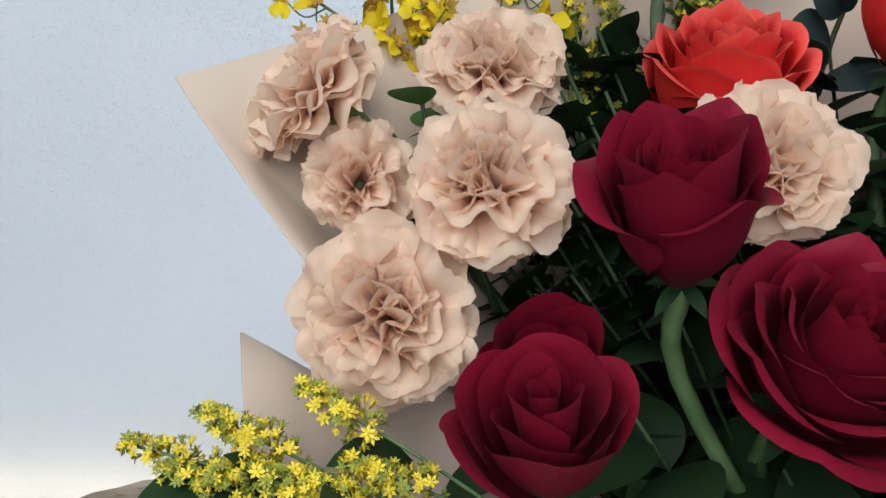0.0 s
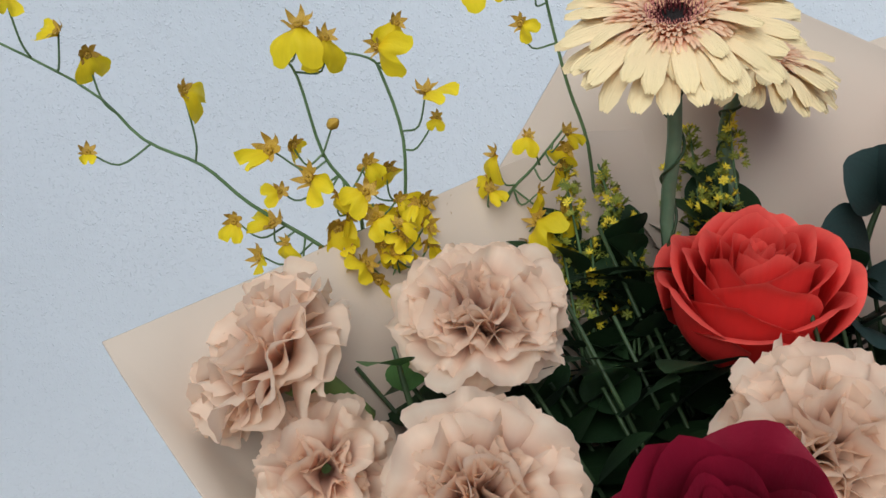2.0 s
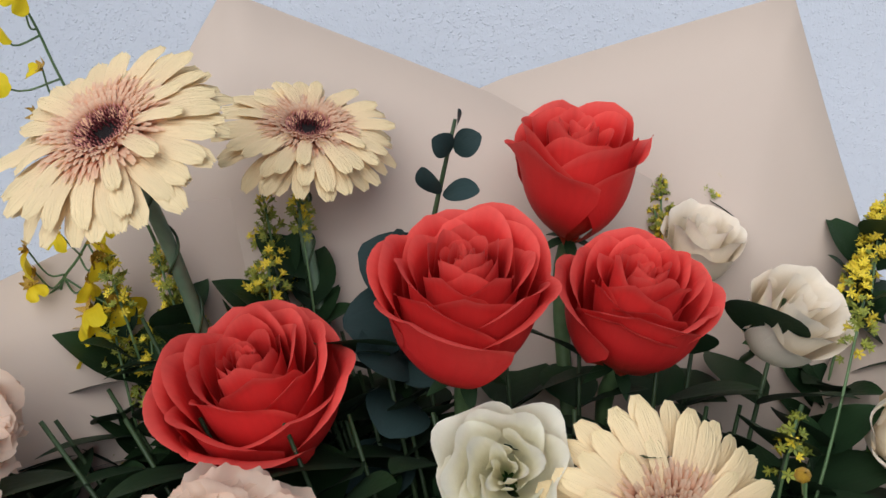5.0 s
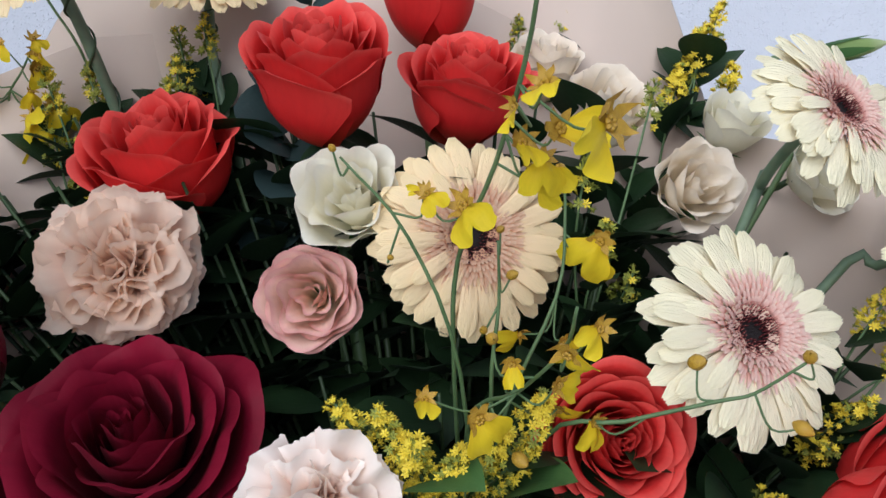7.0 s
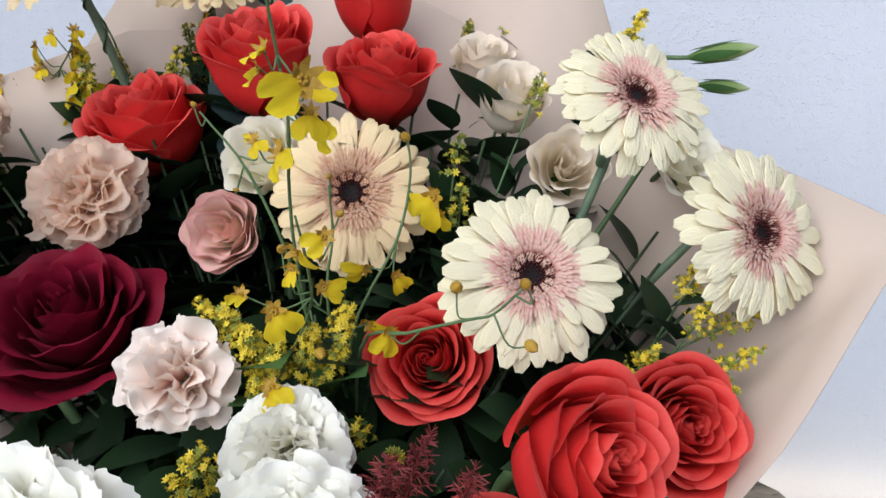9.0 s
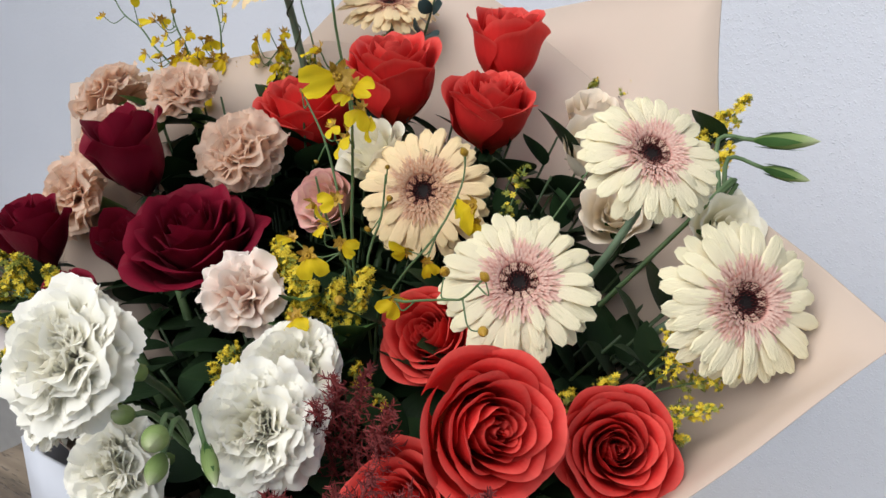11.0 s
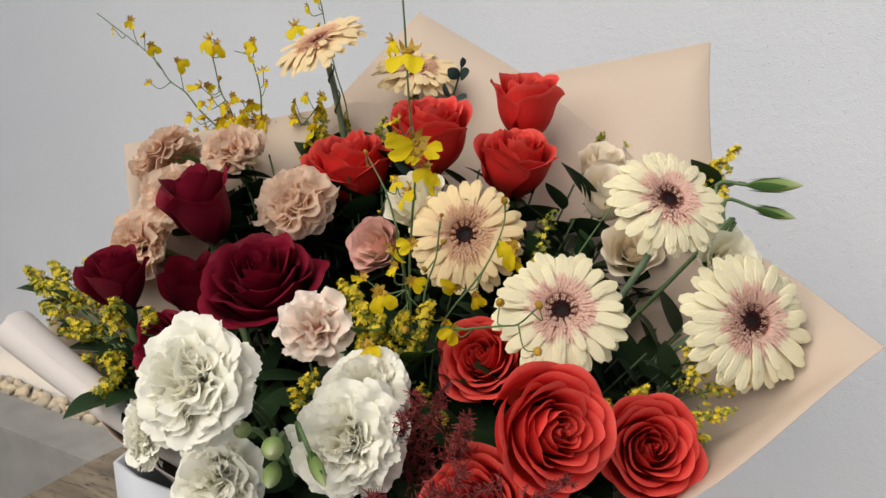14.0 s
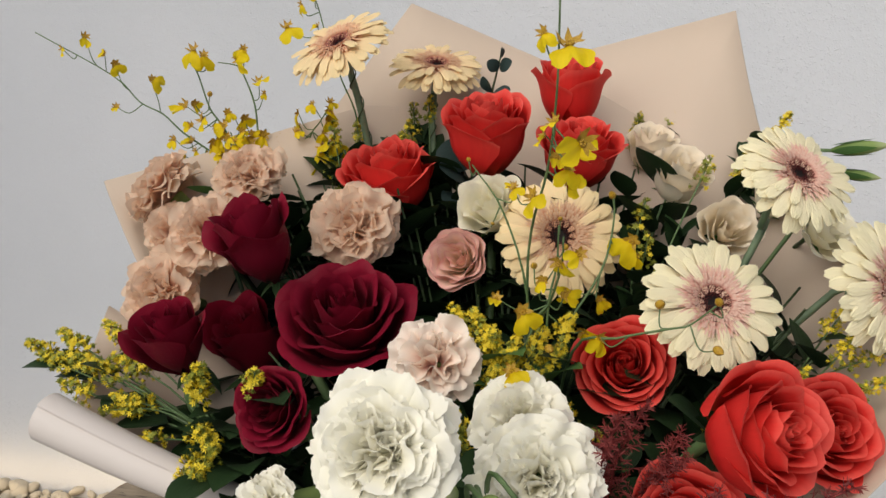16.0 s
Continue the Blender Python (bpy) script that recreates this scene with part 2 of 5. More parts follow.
def grid(fn, nu, nv):
    """Vertices, faces and UVs of a sheet fn(u, v), u from -1 to 1 and v from 0 to 1."""
    verts, uvs, faces = [], [], []
    for j in range(nv + 1):
        for i in range(nu + 1):
            u, v = 2 * i / nu - 1, j / nv
            verts.append(fn(u, v))
            uvs.append(((u + 1) / 2, v))
    for j in range(nv):
        for i in range(nu):
            a = j * (nu + 1) + i
            faces.append((a, a + 1, a + nu + 2, a + nu + 1))
    return verts, faces, uvs


def sheet(key, fn, nu, nv, mat):
    if key not in MESHES:
        v, f, uv = grid(fn, nu, nv)
        MESHES[key] = mesh_of(key, v, f, [mat], uv)
    return MESHES[key]


def piece(name, me, parent, m=None, label=""):
    ob = new(name, me)
    ob.parent = parent
    if m is not None:
        ob.matrix_basis = m
    if label:
        ob["label"] = label
    return ob


def thing(name, m, label, category, group=""):
    ob = new(name)
    ob.empty_display_size = 0.01
    ob.matrix_basis = m
    return tagged(ob, label, category, group)


def facing(place, normal, spin=0.0):
    q = Vector(normal).normalized().to_track_quat("Z", "Y")
    return Matrix.Translation(place) @ q.to_matrix().to_4x4() @ Matrix.Rotation(spin, 4, "Z")


def smooth_line(points, steps=5):
    """A Catmull-Rom line through the points."""
    p = [Vector(q) for q in points]
    p = [2 * p[0] - p[1]] + p + [2 * p[-1] - p[-2]]
    out = []
    for i in range(1, len(p) - 2):
        for k in range(steps):
            t = k / steps
            out.append(0.5 * (2 * p[i] + (p[i + 1] - p[i - 1]) * t + (2 * p[i - 1] - 5 * p[i] + 4 * p[i + 1] - p[i + 2]) * t * t
                              + (3 * p[i] - p[i - 1] - 3 * p[i + 1] + p[i + 2]) * t ** 3))
    out.append(p[-2])
    return out


class Joined:
    """Gathers small pieces into one mesh."""

    def __init__(self):
        self.v, self.f, self.uv, self.s = [], [], [], []

    def add(self, verts, faces, m=None, slot=0, uvs=None):
        k = len(self.v)
        self.v += [tuple(m @ Vector(q)) for q in verts] if m is not None else [tuple(q) for q in verts]
        self.f += [tuple(k + i for i in f) for f in faces]
        self.uv += uvs if uvs else [(0.5, 0.5)] * len(verts)
        self.s += [slot] * len(faces)

    def tube(self, points, r0, r1, sides=6, slot=0, steps=4):
        line = smooth_line(points, steps) if len(points) > 2 else [Vector(p) for p in points]
        verts, faces = [], []
        for i, p in enumerate(line):
            d = (line[min(i + 1, len(line) - 1)] - line[max(i - 1, 0)]).normalized()
            a = d.orthogonal().normalized() if i == 0 else (a - d * a.dot(d)).normalized()
            b = d.cross(a)
            r = r0 + (r1 - r0) * i / (len(line) - 1)
            for k in range(sides):
                w = 2 * math.pi * k / sides
                verts.append(p + (a * math.cos(w) + b * math.sin(w)) * r)
        for i in range(len(line) - 1):
            for k in range(sides):
                q = (k + 1) % sides
                faces.append((i * sides + k, i * sides + q, (i + 1) * sides + q, (i + 1) * sides + k))
        faces.append(tuple(range(sides))[::-1])
        faces.append(tuple((len(line) - 1) * sides + k for k in range(sides)))
        self.add(verts, faces, slot=slot)

    def mesh(self, name, mats):
        return mesh_of(name, self.v, self.f, mats, self.uv, self.s)


FOOT = Vector((0.25, 0.28, 0.80))     # where the stems stand
WAIST = Vector((0.25, 0.27, 0.97))    # where the bunch is tied


def stem_to_foot(parent, start, normal, r, mat, name="stem", bow=0.05, tip_r=None, via=()):
    """A stem from behind a bloom through the tie down to the foot of the bunch."""
    m = parent.matrix_basis.inverted()
    s, n = Vector(start), Vector(normal).normalized()
    off = Vector((rng.uniform(-0.03, 0.03), rng.uniform(-0.03, 0.03), 0))
    mid = s.lerp(WAIST + off, 0.45) + Vector((0, 0, -0.01))
    course = [Vector(p) for p in via] or [s - n * bow * 0.5 + Vector((0, 0, -bow * 0.3)), mid]
    pts = [m @ p for p in [s] + course + [WAIST + off, FOOT + off * 1.4]]
    j = Joined()
    j.tube(pts, tip_r or r, r, 7)
    return piece(name, j.mesh(name, [mat]), parent)


def leaf_sheet(kind, mat, slim=0.32, fold=0.18, bend=0.25):
    def fn(u, v):
        w = slim * (math.sin(math.pi * min(1, v ** 0.8 * 1.0)) ** 0.9 + 0.02)
        return (u * w, v - bend * 0.3 * v * v, fold * abs(u) * w - bend * v * v * 0.5)
    return sheet(kind, fn, 4, 8, mat)


# ---- roses ----
def rose_layer(kind, k, rt, zt, zb, curl, droop, span, spiral, mat, ruffle=0.02, notch=0.0, point=0.03):
    def fn(u, v):
        v *= 1 - 0.25 * abs(u) ** 2.8
        a = radians(span) / 2 * (0.22 + 0.78 * min(1.0, v / 0.6) ** 0.8)
        q = max(0.0, (v - 0.62) / 0.38)
        a *= 1 - 0.06 * q ** 3
        r = 0.06 + (rt - 0.06) * (1 - (1 - v) ** (3.6 if zb < -0.92 else 2.3))
        r = r * (1 + spiral * u) + curl * q * q * (0.75 + 0.5 * abs(u)) + ruffle * q * math.sin(5.3 * u + k * 2.1)
        roll = max(0.0, (v - 0.84) / 0.16)
        r += 0.065 * roll * roll * (1 if k > 5 else 0.35)
        z = zb + (zt - zb) * v * (1 - (0.03 + 0.012 * k) * abs(u) ** 2.4 * v) - droop * q * q * (0.6 + 0.7 * abs(u)) + point * q * (1 - min(1, abs(u) * 1.6)) ** 1.5 * (1.6 if k > 3 else 0.4)
        z -= 0.045 * roll * roll * (1 if k > 5 else 0.4)
        z += ruffle * q * math.sin(7.1 * u + k * 1.3) - notch * q * max(0, 1 - abs(u) * 5)
        return (r * math.sin(u * a), -r * math.cos(u * a), z)
    return sheet(kind + "_petal_%d" % k, fn, 16, 14, mat)


OPEN = [(3, 0.05, 0.41, -0.02, 0.00, 235, 0.34), (3, 0.09, 0.42, -0.03, 0.0, 215, 0.30), (3, 0.14, 0.43, -0.04, 0.0, 198, 0.26), (3, 0.20, 0.44, -0.04, 0.0, 185, 0.24), (4, 0.265, 0.45, -0.03, 0.01, 160, 0.20), (4, 0.34, 0.45, -0.01, 0.01, 146, 0.17),
        (5, 0.43, 0.44, 0.03, 0.03, 128, 0.14), (5, 0.54, 0.41, 0.07, 0.05, 118, 0.11), (5, 0.66, 0.34, 0.11, 0.08, 112, 0.08), (5, 0.79, 0.20, 0.15, 0.14, 108, 0.06)]
HIGH = OPEN[:-1] + [(4, 0.76, 0.30, 0.15, 0.13, 126, 0.06)]
CUP = [(3, 0.12, 0.62, 0.0, 0.0, 230, 0.30), (3, 0.24, 0.68, 0.02, 0.0, 190, 0.2), (3, 0.38, 0.72, 0.04, 0.02, 170, 0.14), (3, 0.54, 0.72, 0.06, 0.03, 160, 0.09),
       (3, 0.68, 0.68, 0.10, 0.04, 155, 0.06), (3, 0.78, 0.60, 0.20, 0.10, 140, 0.04)]
CUP_TALL = [(3, 0.08, 0.70, 0.0, 0.0, 235, 0.34), (3, 0.16, 0.74, 0.01, 0.0, 210, 0.28), (3, 0.26, 0.78, 0.02, 0.0, 190, 0.22), (3, 0.38, 0.80, 0.03, 0.01, 172, 0.16), (3, 0.50, 0.80, 0.05, 0.02, 160, 0.12),
            (3, 0.62, 0.74, 0.12, 0.05, 152, 0.10), (3, 0.70, 0.62, 0.26, 0.14, 140, 0.08)]
BUD = [(3, 0.14, 0.75, 0.0, 0.0, 230, 0.3), (3, 0.3, 0.78, 0.03, 0.0, 180, 0.22), (3, 0.5, 0.74, 0.06, 0.02, 155, 0.14), (4, 0.70, 0.64, 0.10, 0.05, 130, 0.08), (2, 0.78, 0.5, 0.22, 0.14, 100, 0.05)]


def rose(place, normal, width, kind, mat, label, spin=0.0, shape=OPEN, zb=-0.75, ruffle=0.018, point=0.05):
    s = width / 2
    t = thing("rose", facing(place, normal, spin), label, "rose", "roses in the bouquet")
    turn = 0.0
    for k, (count, rt, zt, curl, droop, span, spiral) in enumerate(shape):
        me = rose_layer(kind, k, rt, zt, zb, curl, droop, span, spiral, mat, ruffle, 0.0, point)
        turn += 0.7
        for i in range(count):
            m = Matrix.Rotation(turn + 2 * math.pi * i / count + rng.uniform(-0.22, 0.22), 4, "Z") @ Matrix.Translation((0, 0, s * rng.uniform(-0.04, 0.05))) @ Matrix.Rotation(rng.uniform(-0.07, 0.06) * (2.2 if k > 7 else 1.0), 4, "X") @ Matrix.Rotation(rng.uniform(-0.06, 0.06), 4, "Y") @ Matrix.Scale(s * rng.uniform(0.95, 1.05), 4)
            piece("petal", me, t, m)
    sep = leaf_sheet("rose_sepal", LEAF, 0.16, 0.1, 0.5)
    for i in range(5):
        piece("sepal", sep, t, Matrix.Translation((0, 0, zb * s * 0.98)) @ Matrix.Rotation(2 * math.pi * i / 5, 4, "Z") @ Matrix.Rotation(-0.1, 4, "X") @ Matrix.Scale(s * 0.55, 4))
    n = Vector(normal).normalized()
    stem_to_foot(t, Vector(place) + n * zb * s, normal, 0.0028, STEM, tip_r=0.0036)
    return t


# ---- carnations ----
# petal classes from the heart outwards: lean at foot and rim in degrees, length, half width, wave height, waves
CARN_CLASSES = [(0, 14, 0.98, 0.36, 0.150, 5.2), (4, 34, 1.02, 0.44, 0.135, 6.2), (8, 62, 1.10, 0.52, 0.110, 7.0), (18, 92, 1.20, 0.58, 0.095, 7.4), (28, 122, 1.16, 0.56, 0.090, 7.0)]


def carnation_petal(kind, cls, var, mat, teeth, frill, swell=1.0):
    lean0, lean1, length, half, amp, waves = CARN_CLASSES[cls]
    amp *= swell
    bend = (-10, 6, 18, -2)[var]
    phase = 1.9 * var + 0.8 * cls
    ys, zs = [0.0], [0.0]
    for k in range(10):
        a = radians(lean0 + (lean1 + bend - lean0) * ((k + 0.5) / 10) ** 1.25)
        ys.append(ys[-1] + math.sin(a) * 0.1)
        zs.append(zs[-1] + math.cos(a) * 0.1)

    def fn(u, v):
        saw = 0.020 * abs(((u * teeth * 0.5 + 0.3 * var) % 1.0) - 0.5) * 2 + 0.016 * math.sin(3.1 * teeth * u + var)
        q = max(0.0, (v - 0.22) / 0.78)
        w = 0.07 + half * min(1.0, v * 1.12) ** 1.3
        t = v * (1 - 0.24 * abs(u) ** 2.3 + 0.05 * math.sin(waves * 0.8 * u + phase) * q) - saw * v ** 7
        k = max(0.0, min(9.999, t * 10))
        i, f = int(k), k - int(k)
        y, z = ys[i] + (ys[i + 1] - ys[i]) * f, zs[i] + (zs[i + 1] - zs[i]) * f
        a = radians(lean0 + (lean1 + bend - lean0) * t ** 1.25)
        wob = amp * q ** 1.4 * math.sin(waves * frill * u + phase) + 0.022 * q ** 3 * math.sin(15 * u + 2.3 * phase) + (0.10, -0.06, 0.16, 0.02)[var] * u * u * q
        x = u * w * (1 - 0.08 * q) + 0.05 * q * q * math.sin(phase)
        return (x * length, (y + wob * math.cos(a)) * length, (z - wob * math.sin(a)) * length)
    return sheet("%s_petal_%d_%d" % (kind, cls, var), fn, 30, 10, mat)


def carnation(place, normal, width, kind, mat, label, spin=0.0, petals=46, depth=0.58, teeth=13, frill=1.0, swell=1.0):
    """Fan-shaped petals with waved, finely toothed rims: folded upright in the heart, spread and bent down at the edge."""
    s = width * 0.47
    t = thing("carnation", facing(place, normal, spin), label, "carnation", "carnations in the bouquet")
    for i in range(petals):
        f = (i + 0.5) / petals
        cls = min(4, int(5 * f ** 0.85))
        me = carnation_petal(kind, cls, rng.randrange(4), mat, teeth, frill, swell)
        off = 0.13 * (1 - f)
        a = 2.39996 * i + rng.uniform(-0.35, 0.35)
        m = (Matrix.Rotation(a, 4, "Z") @ Matrix.Translation((rng.uniform(-off, off) * s, off * s, -depth * s)) @ Matrix.Rotation(rng.uniform(-0.16, 0.16), 4, "X")
             @ Matrix.Rotation(rng.uniform(-0.14, 0.14), 4, "Y") @ Matrix.Rotation(rng.uniform(-1.5, 1.5) * max(0.0, 1.0 - 1.7 * f), 4, "Z") @ Matrix.Scale(s * rng.uniform(0.86, 1.07), 4))
        piece("petal", me, t, m)
    j = Joined()
    j.tube([(0, 0, -depth * s * 0.8), (0, 0, -depth * s - 0.012), (0, 0, -depth * s - 0.026)], 0.0075, 0.004, 10)
    piece("calyx", j.mesh("calyx", [BUD_GREEN]), t, None, "green tubular calyx")
    stem_to_foot(t, Vector(place) - Vector(normal).normalized() * (depth * s + 0.024), normal, 0.002, STEM_DARK)
    return t


# ---- gerberas ----
def gerbera(place, normal, width, kind, ray_mat, floret_mat, label, spin=0.0, wrapped=True, droop=0.06, via=()):
    s = width / 2
    t = thing("gerbera", facing(place, normal, spin), label, "gerbera", "gerberas in the bouquet")
    for var in range(4):
        def fn(u, v, var=var):
            w = 0.100 * (0.35 + 0.65 * min(1, v / 0.6) ** 0.7) * (1 - max(0, (v - 0.84) / 0.16) ** 2.2 * 0.62)
            z = -0.015 * (u * u) + 0.016 * math.cos(u * 8) * min(1, v * 3) + 0.10 * math.sin(v * 2.2) - (0.02 + 0.05 * var) * v ** 3 + 0.012 * math.sin(5 * v + var)
            return (u * w + 0.012 * var * v * v * (-1) ** var, 0.2 + 0.8 * v, z)
        sheet("%s_ray_%d" % (kind, var), fn, 6, 9, ray_mat)
    for ring, (count, size, lift, tip) in enumerate([(27, 1.0, -0.04, -0.03), (25, 0.94, 0.01, 0.05), (12, 0.74, 0.04, 0.10)]):
        for i in range(count):
            a = 2 * math.pi * (i + 0.5 * ring) / count + rng.uniform(-0.07, 0.07)
            m = (Matrix.Rotation(a, 4, "Z") @ Matrix.Translation((0, 0, lift * s)) @ Matrix.Rotation(tip - droop + rng.uniform(-0.06, 0.06), 4, "X")
                 @ Matrix.Rotation(rng.uniform(-0.1, 0.1), 4, "Y") @ Matrix.Scale(s * size * rng.uniform(0.94, 1.04), 4))
            piece("ray_petal", MESHES["%s_ray_%d" % (kind, rng.randrange(4))], t, m)
    if kind + "_florets" not in MESHES:
        j, e = Joined(), Joined()
        for ring, (count, r, ln, tip) in enumerate([(66, 0.37, 0.20, 0.12), (62, 0.335, 0.17, 0.38), (58, 0.30, 0.14, 0.6), (54, 0.27, 0.12, 0.8), (48, 0.245, 0.10, 1.0)]):
            for i in range(count):
                a = 2 * math.pi * (i + 0.5 * ring) / count + rng.uniform(-0.05, 0.05)
                v, f, uv = grid(lambda u, q: (u * 0.024 * (1 - 0.5 * q ** 3), q * ln, 0.03 * math.sin(q * 3) + 0.008 * u * u), 2, 3)
                j.add(v, f, Matrix.Rotation(a, 4, "Z") @ Matrix.Translation((0, r, 0.05)) @ Matrix.Rotation(tip + rng.uniform(-0.15, 0.15), 4, "X"), 0, uv)
        for i in range(250):
            f_ = math.sqrt((i + 0.5) / 250)
            r = 0.06 + 0.20 * f_
            hgt = 0.03 + 0.085 * f_
            k = 0.0115
            e.add([(k, 0, 0), (0, k, 0), (-k, 0, 0), (0, -k, 0), (0.5 * k, 0, hgt), (-0.5 * k, 0.4 * k, hgt), (0, -0.6 * k, hgt)], [(0, 1, 5, 4), (1, 2, 5), (2, 3, 6, 5), (3, 0, 4, 6), (4, 5, 6)],
                  Matrix.Rotation(2.39996 * i, 4, "Z") @ Matrix.Translation((0, r, 0.015)) @ Matrix.Rotation(-0.35 * f_ + rng.uniform(-0.2, 0.2), 4, "X"), 0, [(0.5, 0.1)] * 4 + [(0.5, 0.5 + 0.5 * f_)] * 3)
        MESHES[kind + "_florets"] = j.mesh(kind + "_florets", [floret_mat])
        MESHES[kind + "_eye"] = e.mesh(kind + "_eye", [GERB_EYE])
    tagged(piece("floret_ring", MESHES[kind + "_florets"], t, Matrix.Scale(s, 4), "ring of fine pinkish florets"), kind="stuff")
    tagged(piece("floret_eye", MESHES[kind + "_eye"], t, Matrix.Scale(s, 4), "dark maroon florets"), kind="stuff")
    if "gerbera_disc" not in MESHES:
        def dome(u, v):
            a = math.pi * u
            return (0.2 * v * math.sin(a), 0.2 * v * math.cos(a), 0.035 - 0.015 * (1 - v) ** 2 - 0.02 * v ** 4)
        v, f, uv = grid(dome, 20, 4)
        MESHES["gerbera_disc"] = mesh_of("gerbera_disc", v, f, [DISC_DARK], uv)
    piece("disc", MESHES["gerbera_disc"], t, Matrix.Translation((0, 0, -0.025 * s)) @ Matrix.Scale(s * 0.9, 4), "black-brown disc")
    j = Joined()
    j.tube([(0, 0, -0.03 * s), (0, 0, -0.12 * s), (0, 0, -0.3 * s)], 0.26 * s, 0.09 * s, 12)
    piece("bract_cup", j.mesh("bract_cup", [STEM]), t, None, "green cup under the petals")
    n = Vector(normal).normalized()
    st = stem_to_foot(t, Vector(place) - n * 0.25 * s, normal, 0.003 if wrapped else 0.0024, STEM_GREY, bow=0.09, tip_r=0.0026 if wrapped else 0.0022, via=via)
    if wrapped:
        w = Joined()
        inv = t.matrix_basis.inverted()
        p0 = Vector(place) - n * 0.3 * s
        off = Vector((0.25, 0.27, 0.97))
        line = smooth_line([p0] + [Vector(p) for p in via] + [off], 14)[:40]
        pts = []
        for k, q in enumerate(line):
            d = (line[min(k + 1, len(line) - 1)] - line[max(k - 1, 0)]).normalized()
            a = d.orthogonal().normalized()
            b = d.cross(a)
            pts.append(inv @ (q + (a * math.cos(k * 0.7) + b * math.sin(k * 0.7)) * 0.0034))
        w.tube(pts, 0.0006, 0.0006, 4, steps=2)
        piece("support_wire", w.mesh("support_wire", [STEM_DARK]), t, None, "thin dark wire wound round the stem")
    return t


# ---- lisianthus ----
LIZ_OPEN = [(3, 0.2, 0.42, 0.02, 0.0, 170, 0.3), (4, 0.42, 0.44, 0.1, 0.02, 128, 0.15), (5, 0.68, 0.36, 0.18, 0.06, 104, 0.08), (5, 0.88, 0.16, 0.22, 0.12, 92, 0.05)]
LIZ_FRILL = [(3, 0.18, 0.46, 0.04, 0.0, 185, 0.32), (4, 0.36, 0.52, 0.08, 0.02, 150, 0.22), (5, 0.56, 0.52, 0.12, 0.05, 136, 0.14), (5, 0.70, 0.46, 0.14, 0.07, 140, 0.10), (6, 0.80, 0.32, 0.12, 0.10, 132, 0.08)]
LIZ_CUP = [(3, 0.2, 0.75, 0.0, 0.0, 180, 0.35), (3, 0.4, 0.8, 0.05, 0.0, 150, 0.25), (4, 0.62, 0.72, 0.12, 0.04, 125, 0.12), (4, 0.76, 0.5, 0.16, 0.06, 110, 0.06)]


def lisianthus(place, normal, width, kind, mat, label, spin=0.0, shape=LIZ_OPEN, zb=-0.8, ruffle=0.06):
    s = width / 2
    t = thing("lisianthus", facing(place, normal, spin), label, "lisianthus", "lisianthus in the bouquet")
    turn = 0.0
    for k, (count, rt, zt, curl, droop, span, spiral) in enumerate(shape):
        me = rose_layer(kind, k, rt, zt, zb, curl, droop, span, spiral, mat, ruffle, 0.03, 0.0)
        turn += 0.9
        for i in range(count):
            m = Matrix.Rotation(turn + 2 * math.pi * i / count + rng.uniform(-0.15, 0.15), 4, "Z") @ Matrix.Scale(s * rng.uniform(0.95, 1.05), 4)
            piece("petal", me, t, m)
    sep = leaf_sheet("liz_sepal", LEAF_MID, 0.1, 0.1, 0.3)
    for i in range(5):
        piece("sepal", sep, t, Matrix.Translation((0, 0, zb * s)) @ Matrix.Rotation(2 * math.pi * i / 5, 4, "Z") @ Matrix.Rotation(0.7, 4, "X") @ Matrix.Scale(s * 0.9, 4))
    stem_to_foot(t, Vector(place) + Vector(normal).normalized() * zb * s, normal, 0.0016, STEM_DARK)
    return t


def bud(place, axis, length, label, root, fat=1.0):
    """A closed bud: overlapping twisted petals in narrow sepals, on a thin stalk."""
    t = thing("flower_bud", facing(place, axis), label, "flower bud", "buds in the bouquet")
    for var in range(3):
        def fn(u, v, var=var):
            r = 0.135 * fat * math.sin(math.pi * min(1.0, v * 0.93 + 0.07)) ** 0.8
            a = u * 1.3 + 1.2 * v
            return (r * math.sin(a), -r * math.cos(a), v - 0.5)
        piece("petal", sheet("bud_petal_%d_%.1f" % (var, fat), fn, 8, 8, BUD_GREEN), t, Matrix.Rotation(2.1 * var, 4, "Z") @ Matrix.Scale(length, 4))
    sep = leaf_sheet("bud_sepal", LEAF_MID, 0.1, 0.1, -0.2)
    for i in range(4):
        piece("sepal", sep, t, Matrix.Translation((0, 0, -0.5 * length)) @ Matrix.Rotation(1.57 * i, 4, "Z") @ Matrix.Translation((0, length * 0.1, 0)) @ Matrix.Rotation(1.42, 4, "X") @ Matrix.Scale(length * 0.72, 4))
    inv = t.matrix_basis.inverted()
    a = Vector(axis).normalized()
    p = Vector(place) - a * length * 0.5
    j = Joined()
    j.tube([inv @ q for q in (p, p - a * 0.02, Vector(root).lerp(p, 0.4) + Vector((0, 0, -0.006)), Vector(root), WAIST, FOOT)], 0.0013, 0.0015, 6)
    piece("stalk", j.mesh("stalk", [STEM]), t)
    return t


